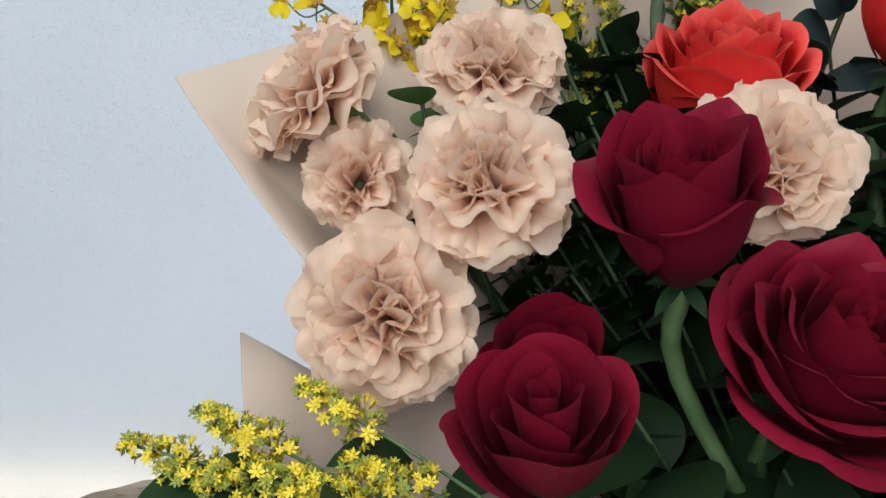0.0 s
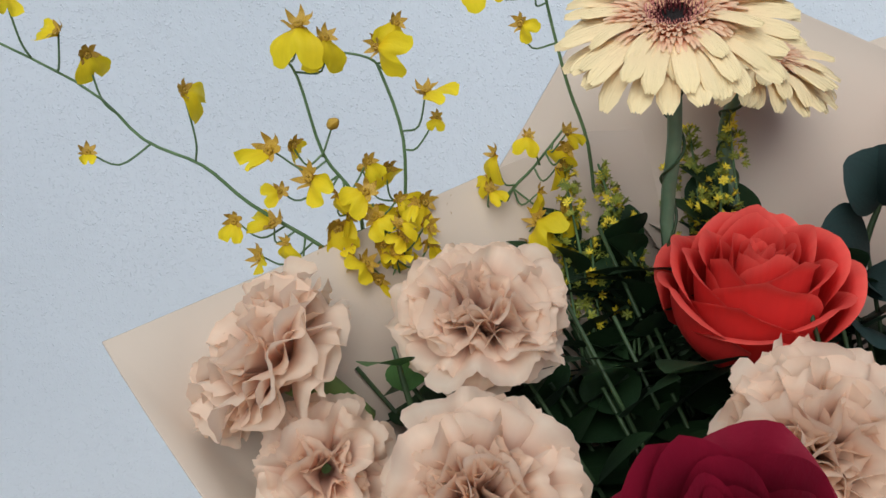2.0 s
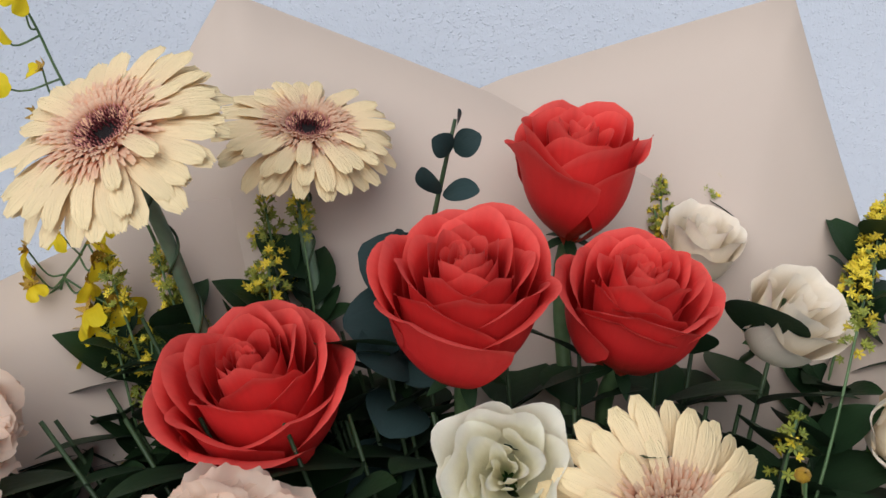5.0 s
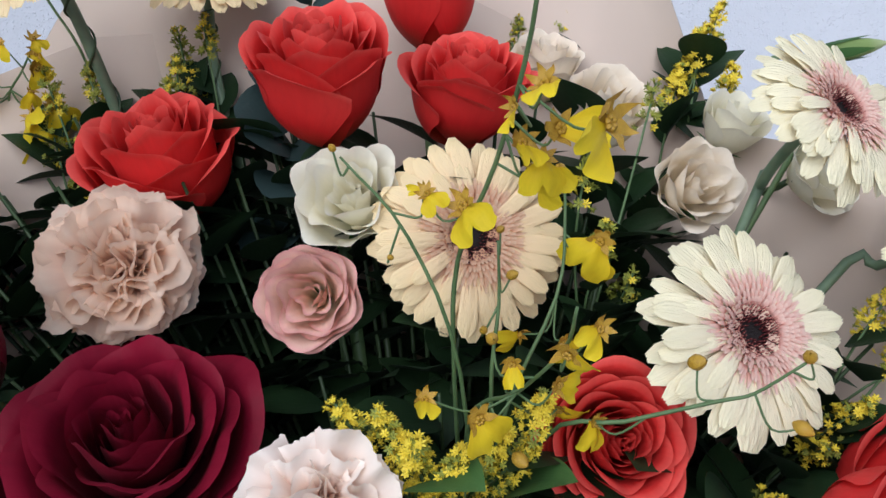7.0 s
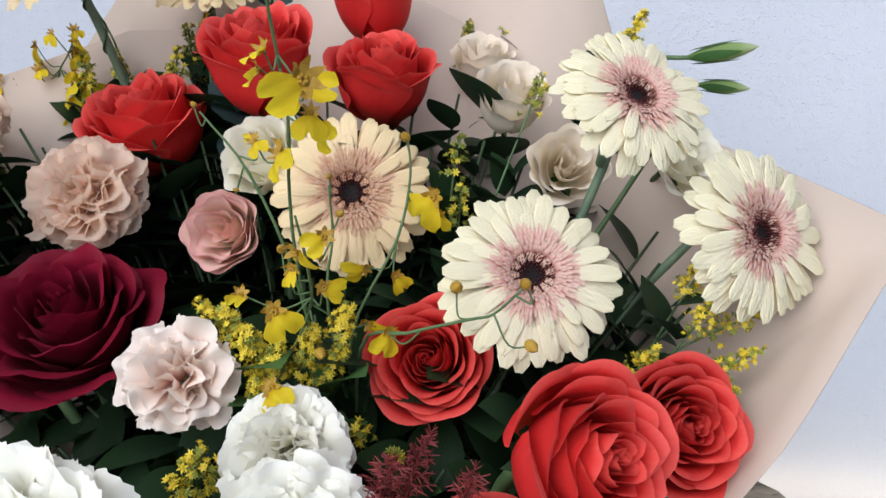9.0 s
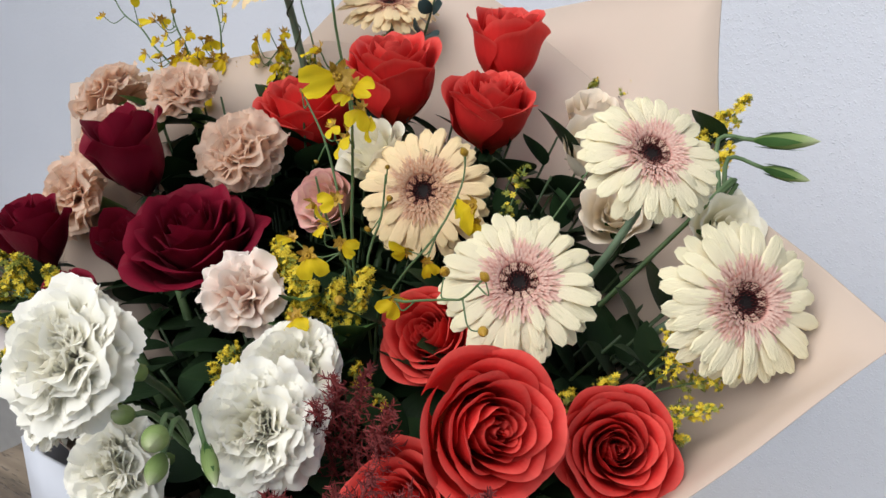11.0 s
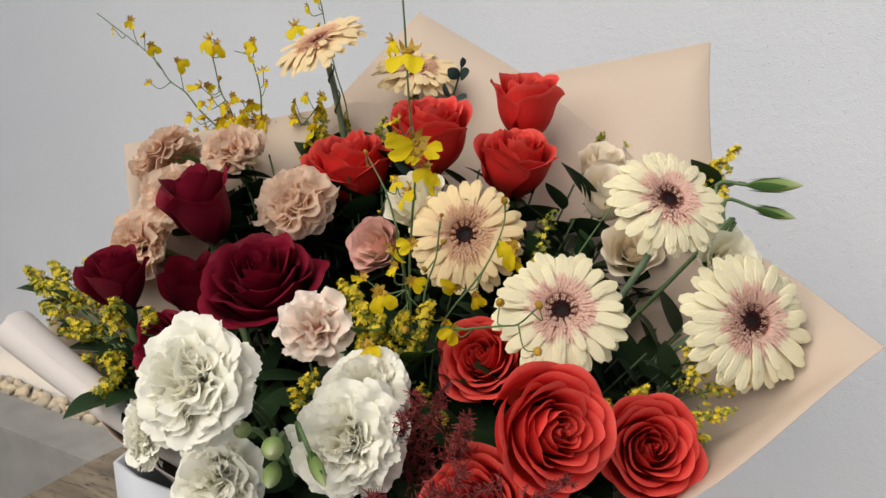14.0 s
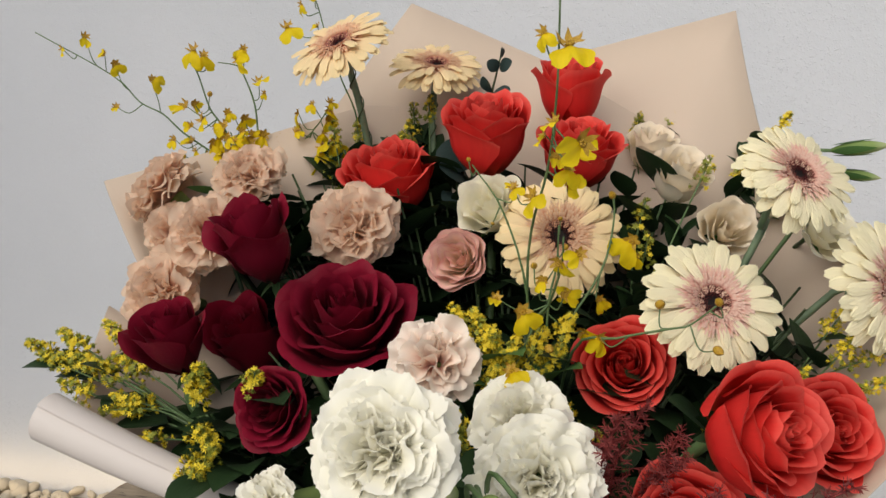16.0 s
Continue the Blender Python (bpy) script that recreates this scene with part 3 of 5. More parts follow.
# ---- orchid sprays ----
def floret_parts():
    if "onc_bud" not in MESHES:
        def lip(u, v):
            w = 0.16 + 0.5 * math.sin(min(1, v * 1.15) * math.pi * 0.62) ** 1.5
            cut = 1 - 0.28 * max(0, 1 - abs(u) * 4.5) * v - 0.14 * abs(u) ** 3 * v
            return (u * w, -0.95 * v * cut, 0.16 * math.sin(v * 2.4) + 0.10 * v * math.cos(5.2 * u) - 0.22 * v * v - 0.08 * u * u)
        for k, (wide, fold, cup) in enumerate([(1.0, 0.0, 0.0), (0.8, 0.35, 0.2), (1.1, -0.3, -0.25), (0.6, 0.7, 0.35)]):
            def form(u, v):
                x, y, z = lip(u, v)
                return (x * wide, y * (0.9 + 0.1 * wide), z + fold * abs(u) * v * 0.6 + cup * v * v)
            v, f, uv = grid(form, 14, 8)
            MESHES["onc_lip_%d" % k] = mesh_of("onc_lip", v, f, [ONC_LIP], uv)
        j = Joined()
        for a in (0.0, 1.0, -1.0, 2.0, -2.0):
            v, f, uv = grid(lambda u, q: (u * 0.10 * math.sin(math.pi * min(1, q * 0.9 + 0.1)), q * 0.44, 0.16 * q * q + 0.05 * math.sin(7 * q + a)), 3, 5)
            j.add(v, f, Matrix.Rotation(a, 4, "Z") @ Matrix.Rotation(0.25, 4, "X"), 0, uv)
        for k in range(6):
            v, f, uv = grid(lambda u, q: (0.06 * math.sin(math.pi * u) * math.sin(math.pi * q), 0.06 * math.cos(math.pi * u) * math.sin(math.pi * q), 0.09 * q), 6, 3)
            j.add(v, f, Matrix.Translation((0.07 * math.sin(k), 0.07 * math.cos(k) - 0.05, 0.05)), 0, uv)
        MESHES["onc_sepals"] = j.mesh("onc_sepals", [ONC_SPOT])
        def shell(u, v):
            r = 0.34 * math.sin(math.pi * min(0.98, v + 0.02)) ** 0.7
            return (r * math.sin(math.pi * u), r * math.cos(math.pi * u), v - 0.5)
        v, f, uv = grid(shell, 8, 6)
        MESHES["onc_bud"] = mesh_of("onc_bud", v, f, [ONC_SPOT], uv)
    return [MESHES["onc_lip_%d" % k] for k in range(4)], MESHES["onc_sepals"], MESHES["onc_bud"]


def orchid_spray(line, branches, label, size=0.013, seed=0, extra=0, span=(0.3, 0.65)):
    """line: the main stem; branches: rows of where along it (0 to 1), the floret's place, its facing and its size (under 0: a closed bud)."""
    lip, sepals, closed = floret_parts()
    base = Vector(line[0])
    t = thing("orchid_spray", Matrix.Translation(base), label, "orchid spray", "yellow orchid sprays")
    j = Joined()
    local = [Vector(p) - base for p in line]
    j.tube(local, 0.00095, 0.00045, 6)
    piece("stem", j.mesh("stem", [STEM]), t)
    dense = smooth_line(local, 8)
    r = random.Random(seed)
    more = []
    for _ in range(extra):
        at = r.uniform(*span)
        c = dense[int(at * (len(dense) - 1))] + base
        side = Vector((r.uniform(-1, 1), r.uniform(-0.9, 0.1), r.uniform(-0.3, 0.8))).normalized() * r.uniform(0.007, 0.014)
        more.append((at, c + side, (side.x * 40, -0.7, 0.3), r.uniform(0.75, 1.25)))
    for at, place, normal, k in list(branches) + more:
        p = Vector(place) - base
        a = dense[min(len(dense) - 1, int(at * (len(dense) - 1)))]
        mid = a.lerp(p, 0.55) + Vector((r.uniform(-0.004, 0.004), 0, -0.006))
        b = Joined()
        b.tube([a, mid, p], 0.00045, 0.00035, 5)
        piece("pedicel", b.mesh("pedicel", [STEM]), t)
        q = facing(p, Vector(normal) + Vector((r.uniform(-0.8, 0.8), r.uniform(-0.2, 0.5), r.uniform(-0.5, 0.5))), r.uniform(-1.3, 1.3)) @ Matrix.Scale(size * abs(k) * r.uniform(0.5, 0.72), 4)
        if k < 0:
            piece("orchid_bud", closed, t, q @ Matrix.Scale(0.7, 4), "small closed brownish bud")
        else:
            fl = piece("floret", sepals, t, q, "brown-spotted orchid floret")
            piece("lip", lip[r.randrange(4)], fl, Matrix.Rotation(r.uniform(-0.5, 0.3), 4, "X") @ Matrix.Scale(r.uniform(0.75, 1.05), 4), "bright yellow lip")
    return t


# ---- goldenrod, leaves, plumes ----
def star(j, m, slot):
    v = [(0, 0, 0.1)]
    f = []
    for k in range(6):
        a = math.pi * k / 3
        v += [(0.5 * math.cos(a - 0.4), 0.5 * math.sin(a - 0.4), 0.25), (0.85 * math.cos(a), 0.85 * math.sin(a), 0.4), (0.5 * math.cos(a + 0.4), 0.5 * math.sin(a + 0.4), 0.25)]
        f += [(0, 1 + 3 * k, 2 + 3 * k), (0, 2 + 3 * k, 3 + 3 * k)]
    v += [(0.32, 0, 0), (-0.16, 0.28, 0), (-0.16, -0.28, 0), (0, 0, -0.9), (0, 0, 0.75)]
    f += [(19, 20, 22), (20, 21, 22), (21, 19, 22), (20, 19, 23), (21, 20, 23), (19, 21, 23)]
    j.add(v, f, m, slot)


def goldenrod(root, plumes, label, seed=0, grain=0.0027, dense=120, open_share=0.8, leaves=6, mat_leaf=None):
    """plumes: rows of tip and the plume's length. Each is a curved twig set with small florets."""
    r = random.Random(seed)
    root = Vector(root)
    t = thing("goldenrod_sprig", Matrix.Translation(root), label, "goldenrod", "goldenrod sprigs")
    mid = sum((Vector(p) for p, _ in plumes), Vector()) / len(plumes) - root
    j = Joined()
    j.tube([mid * 0.7, mid * 0.3, (0, 0, 0), WAIST - root, FOOT - root], 0.0011, 0.0017, 6)
    piece("stem", j.mesh("stem", [STEM_DARK]), t)
    lf = leaf_sheet("goldenrod_leaf" + ("_dark" if mat_leaf else ""), mat_leaf or LEAF_MID, 0.30, 0.2, 0.5)
    for tip, length in plumes:
        tip = Vector(tip) - root
        start = mid * r.uniform(0.2, 0.55)
        bow = tip.lerp(start, 0.5) + Vector((r.uniform(-0.006, 0.006), r.uniform(-0.006, 0.006), 0.006))
        line = smooth_line([start, bow, tip], 10)
        total = (tip - start).length
        p = Joined()
        p.tube([start, bow, tip], 0.0008, 0.0005, 5, 1)
        n = int(dense * length / 0.035)
        for _ in range(n):
            f = 1 - r.random() * min(1.0, length / max(total, 1e-4))
            k = min(len(line) - 2, int(f * (len(line) - 1)))
            c = line[k].lerp(line[k + 1], f * (len(line) - 1) - k)
            side = Vector((r.gauss(0, 1), r.gauss(0, 1), r.gauss(0.35, 1))).normalized()
            spread = 0.0078 * (1.15 - 0.75 * ((f - (1 - length / max(total, length))) / max(1e-3, min(1, length / max(total, 1e-4))))) * r.uniform(0.45, 1.0)
            q = facing(c + side * spread, side + Vector((0, 0, 0.4)), r.random() * 6)
            star(p, q @ Matrix.Scale(grain * r.uniform(0.7, 1.25), 4), 0 if r.random() < open_share else 2)
        piece("plume", p.mesh("plume", [GOLD, STEM, GOLD_BUD]), t, None, "dense yellow floret plume")
    for _ in range(leaves * 2):
        f = r.uniform(0.05, 0.85)
        tip = Vector(r.choice(plumes)[0]) - root
        a = tip * f
        d = Vector((r.uniform(-1, 1), r.uniform(-1, 0.4), r.uniform(-0.3, 0.7))) + tip.normalized()
        up = Vector((0, 0, 1))
        d.normalize()
        x = d.cross(up).normalized()
        m = Matrix((x, d, x.cross(d))).transposed().to_4x4()
        piece("leaf", lf, t, Matrix.Translation(a) @ m @ Matrix.Scale(r.uniform(0.022, 0.042), 4))
    return t


def aimed(place, along, up=(0, 0, 1), size=1.0):
    d = Vector(along).normalized()
    x = d.cross(Vector(up)).normalized()
    return Matrix.Translation(place) @ Matrix((x, d, x.cross(d))).transposed().to_4x4() @ Matrix.Scale(size, 4)


def leafy_twig(points, label, name, category, leaves, mat_leaf, size, slim, seed=0, group="", mat_stem=None):
    r = random.Random(seed)
    base = Vector(points[0])
    t = thing(name, Matrix.Translation(base), label, category, group)
    local = [Vector(p) - base for p in points]
    j = Joined()
    j.tube(local, 0.0018, 0.0008, 6)
    piece("stem", j.mesh("stem", [mat_stem or STEM_DARK]), t)
    line = smooth_line(local, 8)
    lf = leaf_sheet(name + "_leaf", mat_leaf, slim, 0.12, 0.35)
    for i in range(leaves):
        f = 0.12 + 0.88 * (i + 0.5) / leaves
        k = min(len(line) - 2, int(f * (len(line) - 1)))
        d = (line[k + 1] - line[k]).normalized()
        a = 2.4 * i + r.uniform(-0.4, 0.4)
        o = d.orthogonal().normalized()
        out = (o * math.cos(a) + d.cross(o) * math.sin(a)) * 0.9 + d * 0.55
        piece("leaf", lf, t, aimed(line[k], out, d + Vector((0.01, 0, 0.3)), size * r.uniform(0.75, 1.2)))
    return t


def astilbe(root, tips, label, seed=0):
    r = random.Random(seed)
    root = Vector(root)
    t = thing("astilbe_plume", Matrix.Translation(root), label, "astilbe")
    j = Joined()
    j.tube([(0, 0, 0), WAIST - root, FOOT - root], 0.0013, 0.0017, 6)
    piece("stem", j.mesh("stem", [ASTILBE]), t)
    for tip in tips:
        tip = Vector(tip) - root
        p = Joined()
        bow = tip * 0.5 + Vector((r.uniform(-0.01, 0.01), r.uniform(-0.008, 0.008), 0.01))
        line = smooth_line([(0, 0, 0), bow, tip], 12)
        p.tube([(0, 0, 0), bow, tip], 0.0009, 0.0004, 4)
        for k in range(5, len(line)):
            for _ in range(3):
                d = Vector((r.gauss(0, 1), r.gauss(0, 1), r.gauss(0.2, 1))).normalized() + (tip.normalized() * 0.8)
                ln = 0.021 * (1.15 - k / len(line)) * r.uniform(0.5, 1.1)
                e = line[k] + d.normalized() * ln
                p.tube([line[k], e], 0.0003, 0.0002, 3)
                for q in range(9):
                    c = line[k].lerp(e, 0.2 + 0.8 * q / 8)
                    s = (Vector((r.gauss(0, 1), r.gauss(0, 1), r.gauss(0, 1))).normalized() + d.normalized() * 0.5) * 0.0024
                    o = s.orthogonal().normalized() * 0.0003
                    p.add([c - o, c + o, c + s + o * 0.6, c + s - o * 0.6, c + s * 1.3 + s.cross(o)], [(0, 1, 2, 3), (3, 2, 4)])
        piece("plume", p.mesh("plume", [ASTILBE]), t, None, "feathery dark red plume")
    return t


# ---- the setting ----
def block(name, lo, hi, mat, bevel=0.0, label="", category=""):
    bm = bmesh.new()
    bmesh.ops.create_cube(bm, size=1)
    for v in bm.verts:
        v.co = Vector([lo[k] + (v.co[k] + 0.5) * (hi[k] - lo[k]) for k in range(3)])
    if bevel:
        bmesh.ops.bevel(bm, geom=bm.edges[:], offset=bevel, segments=2, affect="EDGES")
    me = bpy.data.meshes.new(name)
    bm.to_mesh(me)
    bm.free()
    me.materials.append(mat)
    return tagged(new(name, me), label, category, "", "structure")


WALL_Y = 0.952
KERB_Z = 0.525
block("ground", (-60, -60, -0.2), (60, 60, 0.0), PAVING, 0, "grey paved terrace ground", "ground")
block("wall_north", (-6, WALL_Y, -0.1), (6, WALL_Y + 0.25, 3.2), STUCCO, 0, "white rough stucco wall behind the bouquet", "wall")
# unseen side wall, added only to dim the left of wall_north
block("shade_wall_west", (-1.95, -1.6, -0.1), (-1.72, WALL_Y - 0.002, 3.2), STUCCO, 0, "unseen white stucco side wall added to shade the left of the back wall", "wall")
block("kerb", (-1.718, 0.775, 0.0), (3.2, 0.886, KERB_Z), CONCRETE, 0.003, "smooth grey concrete planter kerb beside the wall", "kerb")
bed = block("pebble_bed", (-1.718, 0.887, 0.0), (3.2, WALL_Y - 0.002, KERB_Z - 0.025), PEBBLE, 0, "strip of pale pebbles between kerb and wall", "pebble bed")

# a narrow warm light strip on the inner edge of the kerb
strip = new("light_strip", bpy.data.lights.new("light_strip", "AREA"))
strip.data.shape, strip.data.size, strip.data.size_y = "RECTANGLE", 4.6, 0.012
strip.data.energy, strip.data.color = 1.5, (1.0, 0.74, 0.44)
strip.matrix_world = look((-0.2, 0.892, KERB_Z + 0.012), (-0.2, WALL_Y, KERB_Z + 0.05))


def pebble_mesh(k):
    r = random.Random(40 + k)
    bm = bmesh.new()
    bmesh.ops.create_icosphere(bm, subdivisions=2, radius=1)
    sx, sy, sz = r.uniform(0.8, 1.25), r.uniform(0.7, 1.0), r.uniform(0.5, 0.75)
    for v in bm.verts:
        q = v.co.copy()
        d = 1 + 0.42 * noise.noise(q * 1.5 + Vector((k * 7, 0, 0))) + 0.06 * noise.noise(q * 4 + Vector((0, k * 5, 0)))
        v.co = Vector((q.x * sx, q.y * sy, q.z * sz)) * d
    me = bpy.data.meshes.new("pebble")
    bm.to_mesh(me)
    bm.free()
    me.materials.append(PEBBLE)
    me.polygons.foreach_set("use_smooth", [True] * len(me.polygons))
    return me


PEBBLES = [pebble_mesh(k) for k in range(7)]
pr = random.Random(3)
for i in range(84):
    for row in range(3):
        x = -1.62 + i * 0.033 + (row % 2) * 0.016 + pr.uniform(-0.010, 0.010)
        y = 0.900 + row * 0.0205 + pr.uniform(-0.007, 0.007)
        m = pose(x, y, KERB_Z - 0.014 + pr.uniform(-0.004, 0.006), pr.uniform(-25, 25), pr.uniform(-25, 25), pr.uniform(0, 360)) @ Matrix.Scale(pr.uniform(0.010, 0.021), 4)
        piece("pebble", PEBBLES[pr.randrange(7)], bed, m)

# ---- travertine table ----
TABLE_Z = 0.79


def slab():
    cx, cy, a, b, power = 0.13, 0.295, 0.485, 0.402, 7.0
    n = 160
    rings = [(0.0, -0.032, 0.994), (0.0, -0.026, 1.0), (0.0, -0.005, 1.0), (0.0, 0.0, 0.994)]
    verts, faces = [], []
    for _, z, k in rings:
        for i in range(n):
            w = 2 * math.pi * i / n
            c, s = math.cos(w), math.sin(w)
            r = 1 / (abs(c / a) ** power + abs(s / b) ** power) ** (1 / power)
            rough = 0.006 * noise.noise(Vector((c * 9, s * 9, z * 30))) + 0.0035 * noise.noise(Vector((c * 40, s * 40, z * 60)))
            verts.append((cx + c * (r * k + rough), cy + s * (r * k + rough), TABLE_Z + z))
    for j in range(3):
        for i in range(n):
            q = (i + 1) % n
            faces.append((j * n + i, j * n + q, (j + 1) * n + q, (j + 1) * n + i))
    faces.append(tuple(3 * n + i for i in range(n)))
    faces.append(tuple(range(n))[::-1])
    me = bpy.data.meshes.new("tabletop")
    me.from_pydata(verts, [], faces)
    me.materials.append(TRAVERTINE)
    return me


table = thing("stone_table", pose(0, 0, 0), "brown travertine table with a rough natural edge", "table")
piece("tabletop", slab(), table, None, "brown banded travertine slab")
leg = block("pedestal", (-0.12, 0.12, 0.0), (0.38, 0.46, TABLE_Z - 0.031), TRAVERTINE, 0.006)
del leg["kind"]
leg.parent = table

# ---- wrapping ----
wrap = thing("bouquet_wrapping", pose(FOOT.x, FOOT.y, TABLE_Z), "beige paper wrapping round the bouquet, pale outside", "wrapping paper")


def paper(name, top, low, bulge=0.02, flute=0.004, seed=0, label="", hem=None):
    """A sheet of paper between a lower edge and an upper edge (rows of points), swelling outwards from the bunch's axis."""
    base = Vector((FOOT.x, FOOT.y, TABLE_Z))
    a, b = smooth_line_sharp(low, 24), smooth_line_sharp(top, 24)
    nv = 14
    inner, outer = [], []
    axis = Vector((WAIST.x, WAIST.y, 0))
    rows = []
    for j in range(nv + 1):
        v = j / nv
        row = []
        for i in range(25):
            p = a[i].lerp(b[i], v)
            out = Vector((p.x - axis.x, p.y - axis.y, 0)).normalized()
            p = p + out * (-bulge * math.sin(math.pi * v)) + out * flute * math.sin(i * 0.55 + seed) * v
            row.append(p)
        rows.append(row)
    verts, faces, slots = [], [], []
    for shift in (0.0, 0.0007):
        for row in rows:
            for p in row:
                out = Vector((p.x - axis.x, p.y - axis.y, -0.02)).normalized()
                verts.append(p + out * shift - base)
    n = 25 * (nv + 1)
    for s in (0, 1):
        for j in range(nv):
            for i in range(24):
                q = s * n + j * 25 + i
                faces.append((q, q + 1, q + 26, q + 25) if s == 0 else (q + 25, q + 26, q + 1, q))
                slots.append(s)
    rim = [j * 25 for j in range(nv + 1)] + [nv * 25 + i for i in range(1, 25)] + [j * 25 + 24 for j in range(nv - 1, -1, -1)]
    for p, q in zip(rim, rim[1:]):
        faces.append((p, q, q + n, p + n))
        slots.append(0)
    me = mesh_of(name, verts, faces, [PAPER_IN, PAPER_OUT], None, slots)
    return piece(name, me, wrap, None, label)


def smooth_line_sharp(points, steps):
    """Evenly spaced points along straight runs between the given ones."""
    p = [Vector(q) for q in points]
    ln = [0.0]
    for s, e in zip(p, p[1:]):
        ln.append(ln[-1] + (e - s).length)
    out = []
    for k in range(steps + 1):
        d = ln[-1] * k / steps
        i = max(i for i in range(len(p) - 1) if ln[i] <= d + 1e-9)
        out.append(p[i].lerp(p[i + 1], (d - ln[i]) / max(1e-9, ln[i + 1] - ln[i])))
    for i in range(1, len(p) - 1):
        out[round(steps * ln[i] / ln[-1])] = p[i]
    return out


def ring(z, r, a0, a1, steps=6):
    """Points on a level ring round the bunch; angles in degrees from +x, over +y."""
    return [(WAIST.x + r * math.cos(radians(a0 + (a1 - a0) * k / steps)), WAIST.y + r * math.sin(radians(a0 + (a1 - a0) * k / steps)), z) for k in range(steps + 1)]


paper("back_sheet", [(0.02, 0.40, 1.22), (0.134, 0.507, 1.383), (0.25, 0.492, 1.333), (0.36, 0.46, 1.27)], ring(0.98, 0.055, 160, 40), 0.02, 0.002, 1, "tall pointed beige paper sheet")
paper("back_sheet", [(0.17, 0.52, 1.30), (0.26, 0.512, 1.335), (0.393, 0.507, 1.366), (0.412, 0.465, 1.282), (0.43, 0.42, 1.20)], ring(0.98, 0.06, 120, 20), 0.02, 0.002, 2, "tall pointed beige paper sheet")
paper("side_sheet", [(0.02, 0.24, 1.10), (-0.007, 0.29, 1.205), (-0.063, 0.335, 1.264), (0.04, 0.408, 1.288), (0.11, 0.445, 1.305), (0.16, 0.47, 1.30)], ring(0.98, 0.058, 215, 110), 0.012, 0.002, 3, "beige paper sheet with a corner")
paper("side_sheet", [(0.40, 0.43, 1.24), (0.46, 0.385, 1.235), (0.54, 0.305, 1.215), (0.47, 0.235, 1.15), (0.42, 0.19, 1.11)], ring(0.98, 0.062, 60, -50), 0.012, 0.002, 4, "beige paper sheet with a corner")
paper("front_sheet", [(0.0, 0.292, 1.155), (-0.031, 0.279, 1.186), (-0.020, 0.24, 1.164), (-0.004, 0.20, 1.148), (0.05, 0.172, 1.128), (0.115, 0.158, 1.112), (0.18, 0.152, 1.10), (0.25, 0.149, 1.098)], ring(0.98, 0.07, 170, 265), 0.01, 0.002, 5, "pale paper sheet folded outwards")


def paper_roll(a, b, r0, r1):
    """The paper's edge rolled up outwards: a scroll of one and a third turns, narrowing to one end."""
    base = Vector((FOOT.x, FOOT.y, TABLE_Z))
    a, b = Vector(a) - base, Vector(b) - base
    d = (b - a).normalized()
    x = d.cross(Vector((0, 0, 1))).normalized()
    y = x.cross(d)
    verts, faces = [], []
    n, m = 40, 12
    for s in range(m + 1):
        f = s / m
        c = a.lerp(b, f) + Vector((0, 0, -0.006 * math.sin(math.pi * f)))
        for i in range(n + 1):
            w = 1.0 + 2.66 * math.pi * i / n
            r = (r0 + (r1 - r0) * f) * (1 - 0.12 * i / n)
            verts.append(c + (x * math.cos(w) + y * math.sin(w)) * r)
    for s in range(m):
        for i in range(n):
            q = s * (n + 1) + i
            faces.append((q, q + 1, q + n + 2, q + n + 1))
    return mesh_of("rolled_edge", verts, faces, [PAPER_OUT])


piece("rolled_edge", paper_roll((-0.004, 0.176, 1.155), (0.19, 0.165, 1.105), 0.0155, 0.008), wrap, None, "pale paper edge rolled outwards")
paper("front_sheet", [(0.24, 0.149, 1.098), (0.31, 0.144, 1.095), (0.40, 0.168, 1.105), (0.46, 0.21, 1.135)], ring(0.98, 0.07, 255, 330), 0.01, 0.003, 6, "pale paper sheet folded outwards")

paper("front_flap", [(0.225, 0.132, 1.06), (0.30, 0.126, 1.055), (0.36, 0.136, 1.06)], [(0.232, 0.148, 1.098), (0.31, 0.143, 1.095), (0.385, 0.163, 1.103)], -0.006, 0.002, 2, "beige paper flap hanging over the rim")

carrier = thing("carrier_box", pose(FOOT.x - 0.006, FOOT.y, TABLE_Z), "white card carrier box holding the bouquet on the table", "box")


def carrier_body():
    verts, faces = [], []
    n, levels = 48, 10
    for shift in (0.0, 0.0025):
        for j in range(levels + 1):
            v = j / levels
            for i in range(n):
                w = 2 * math.pi * i / n
                c, s = math.cos(w), math.sin(w)
                r = 1 / (abs(c) ** 14 + abs(s) ** 14) ** (1 / 14)
                k = (0.130 + 0.006 * v) - shift
                verts.append((c * r * k, s * r * k * 0.98, 0.002 + 0.304 * v))
    m = n * (levels + 1)
    for s in (0, 1):
        for j in range(levels):
            for i in range(n):
                q = (i + 1) % n
                f = (j * n + i, j * n + q, (j + 1) * n + q, (j + 1) * n + i)
                faces.append(tuple(x + s * m for x in (f if s == 0 else f[::-1])))
    for i in range(n):
        q = (i + 1) % n
        faces.append((levels * n + i, levels * n + q, m + levels * n + q, m + levels * n + i))
    faces.append(tuple(range(n))[::-1])
    return mesh_of("body", verts, faces, [BOX])


piece("body", carrier_body(), carrier)


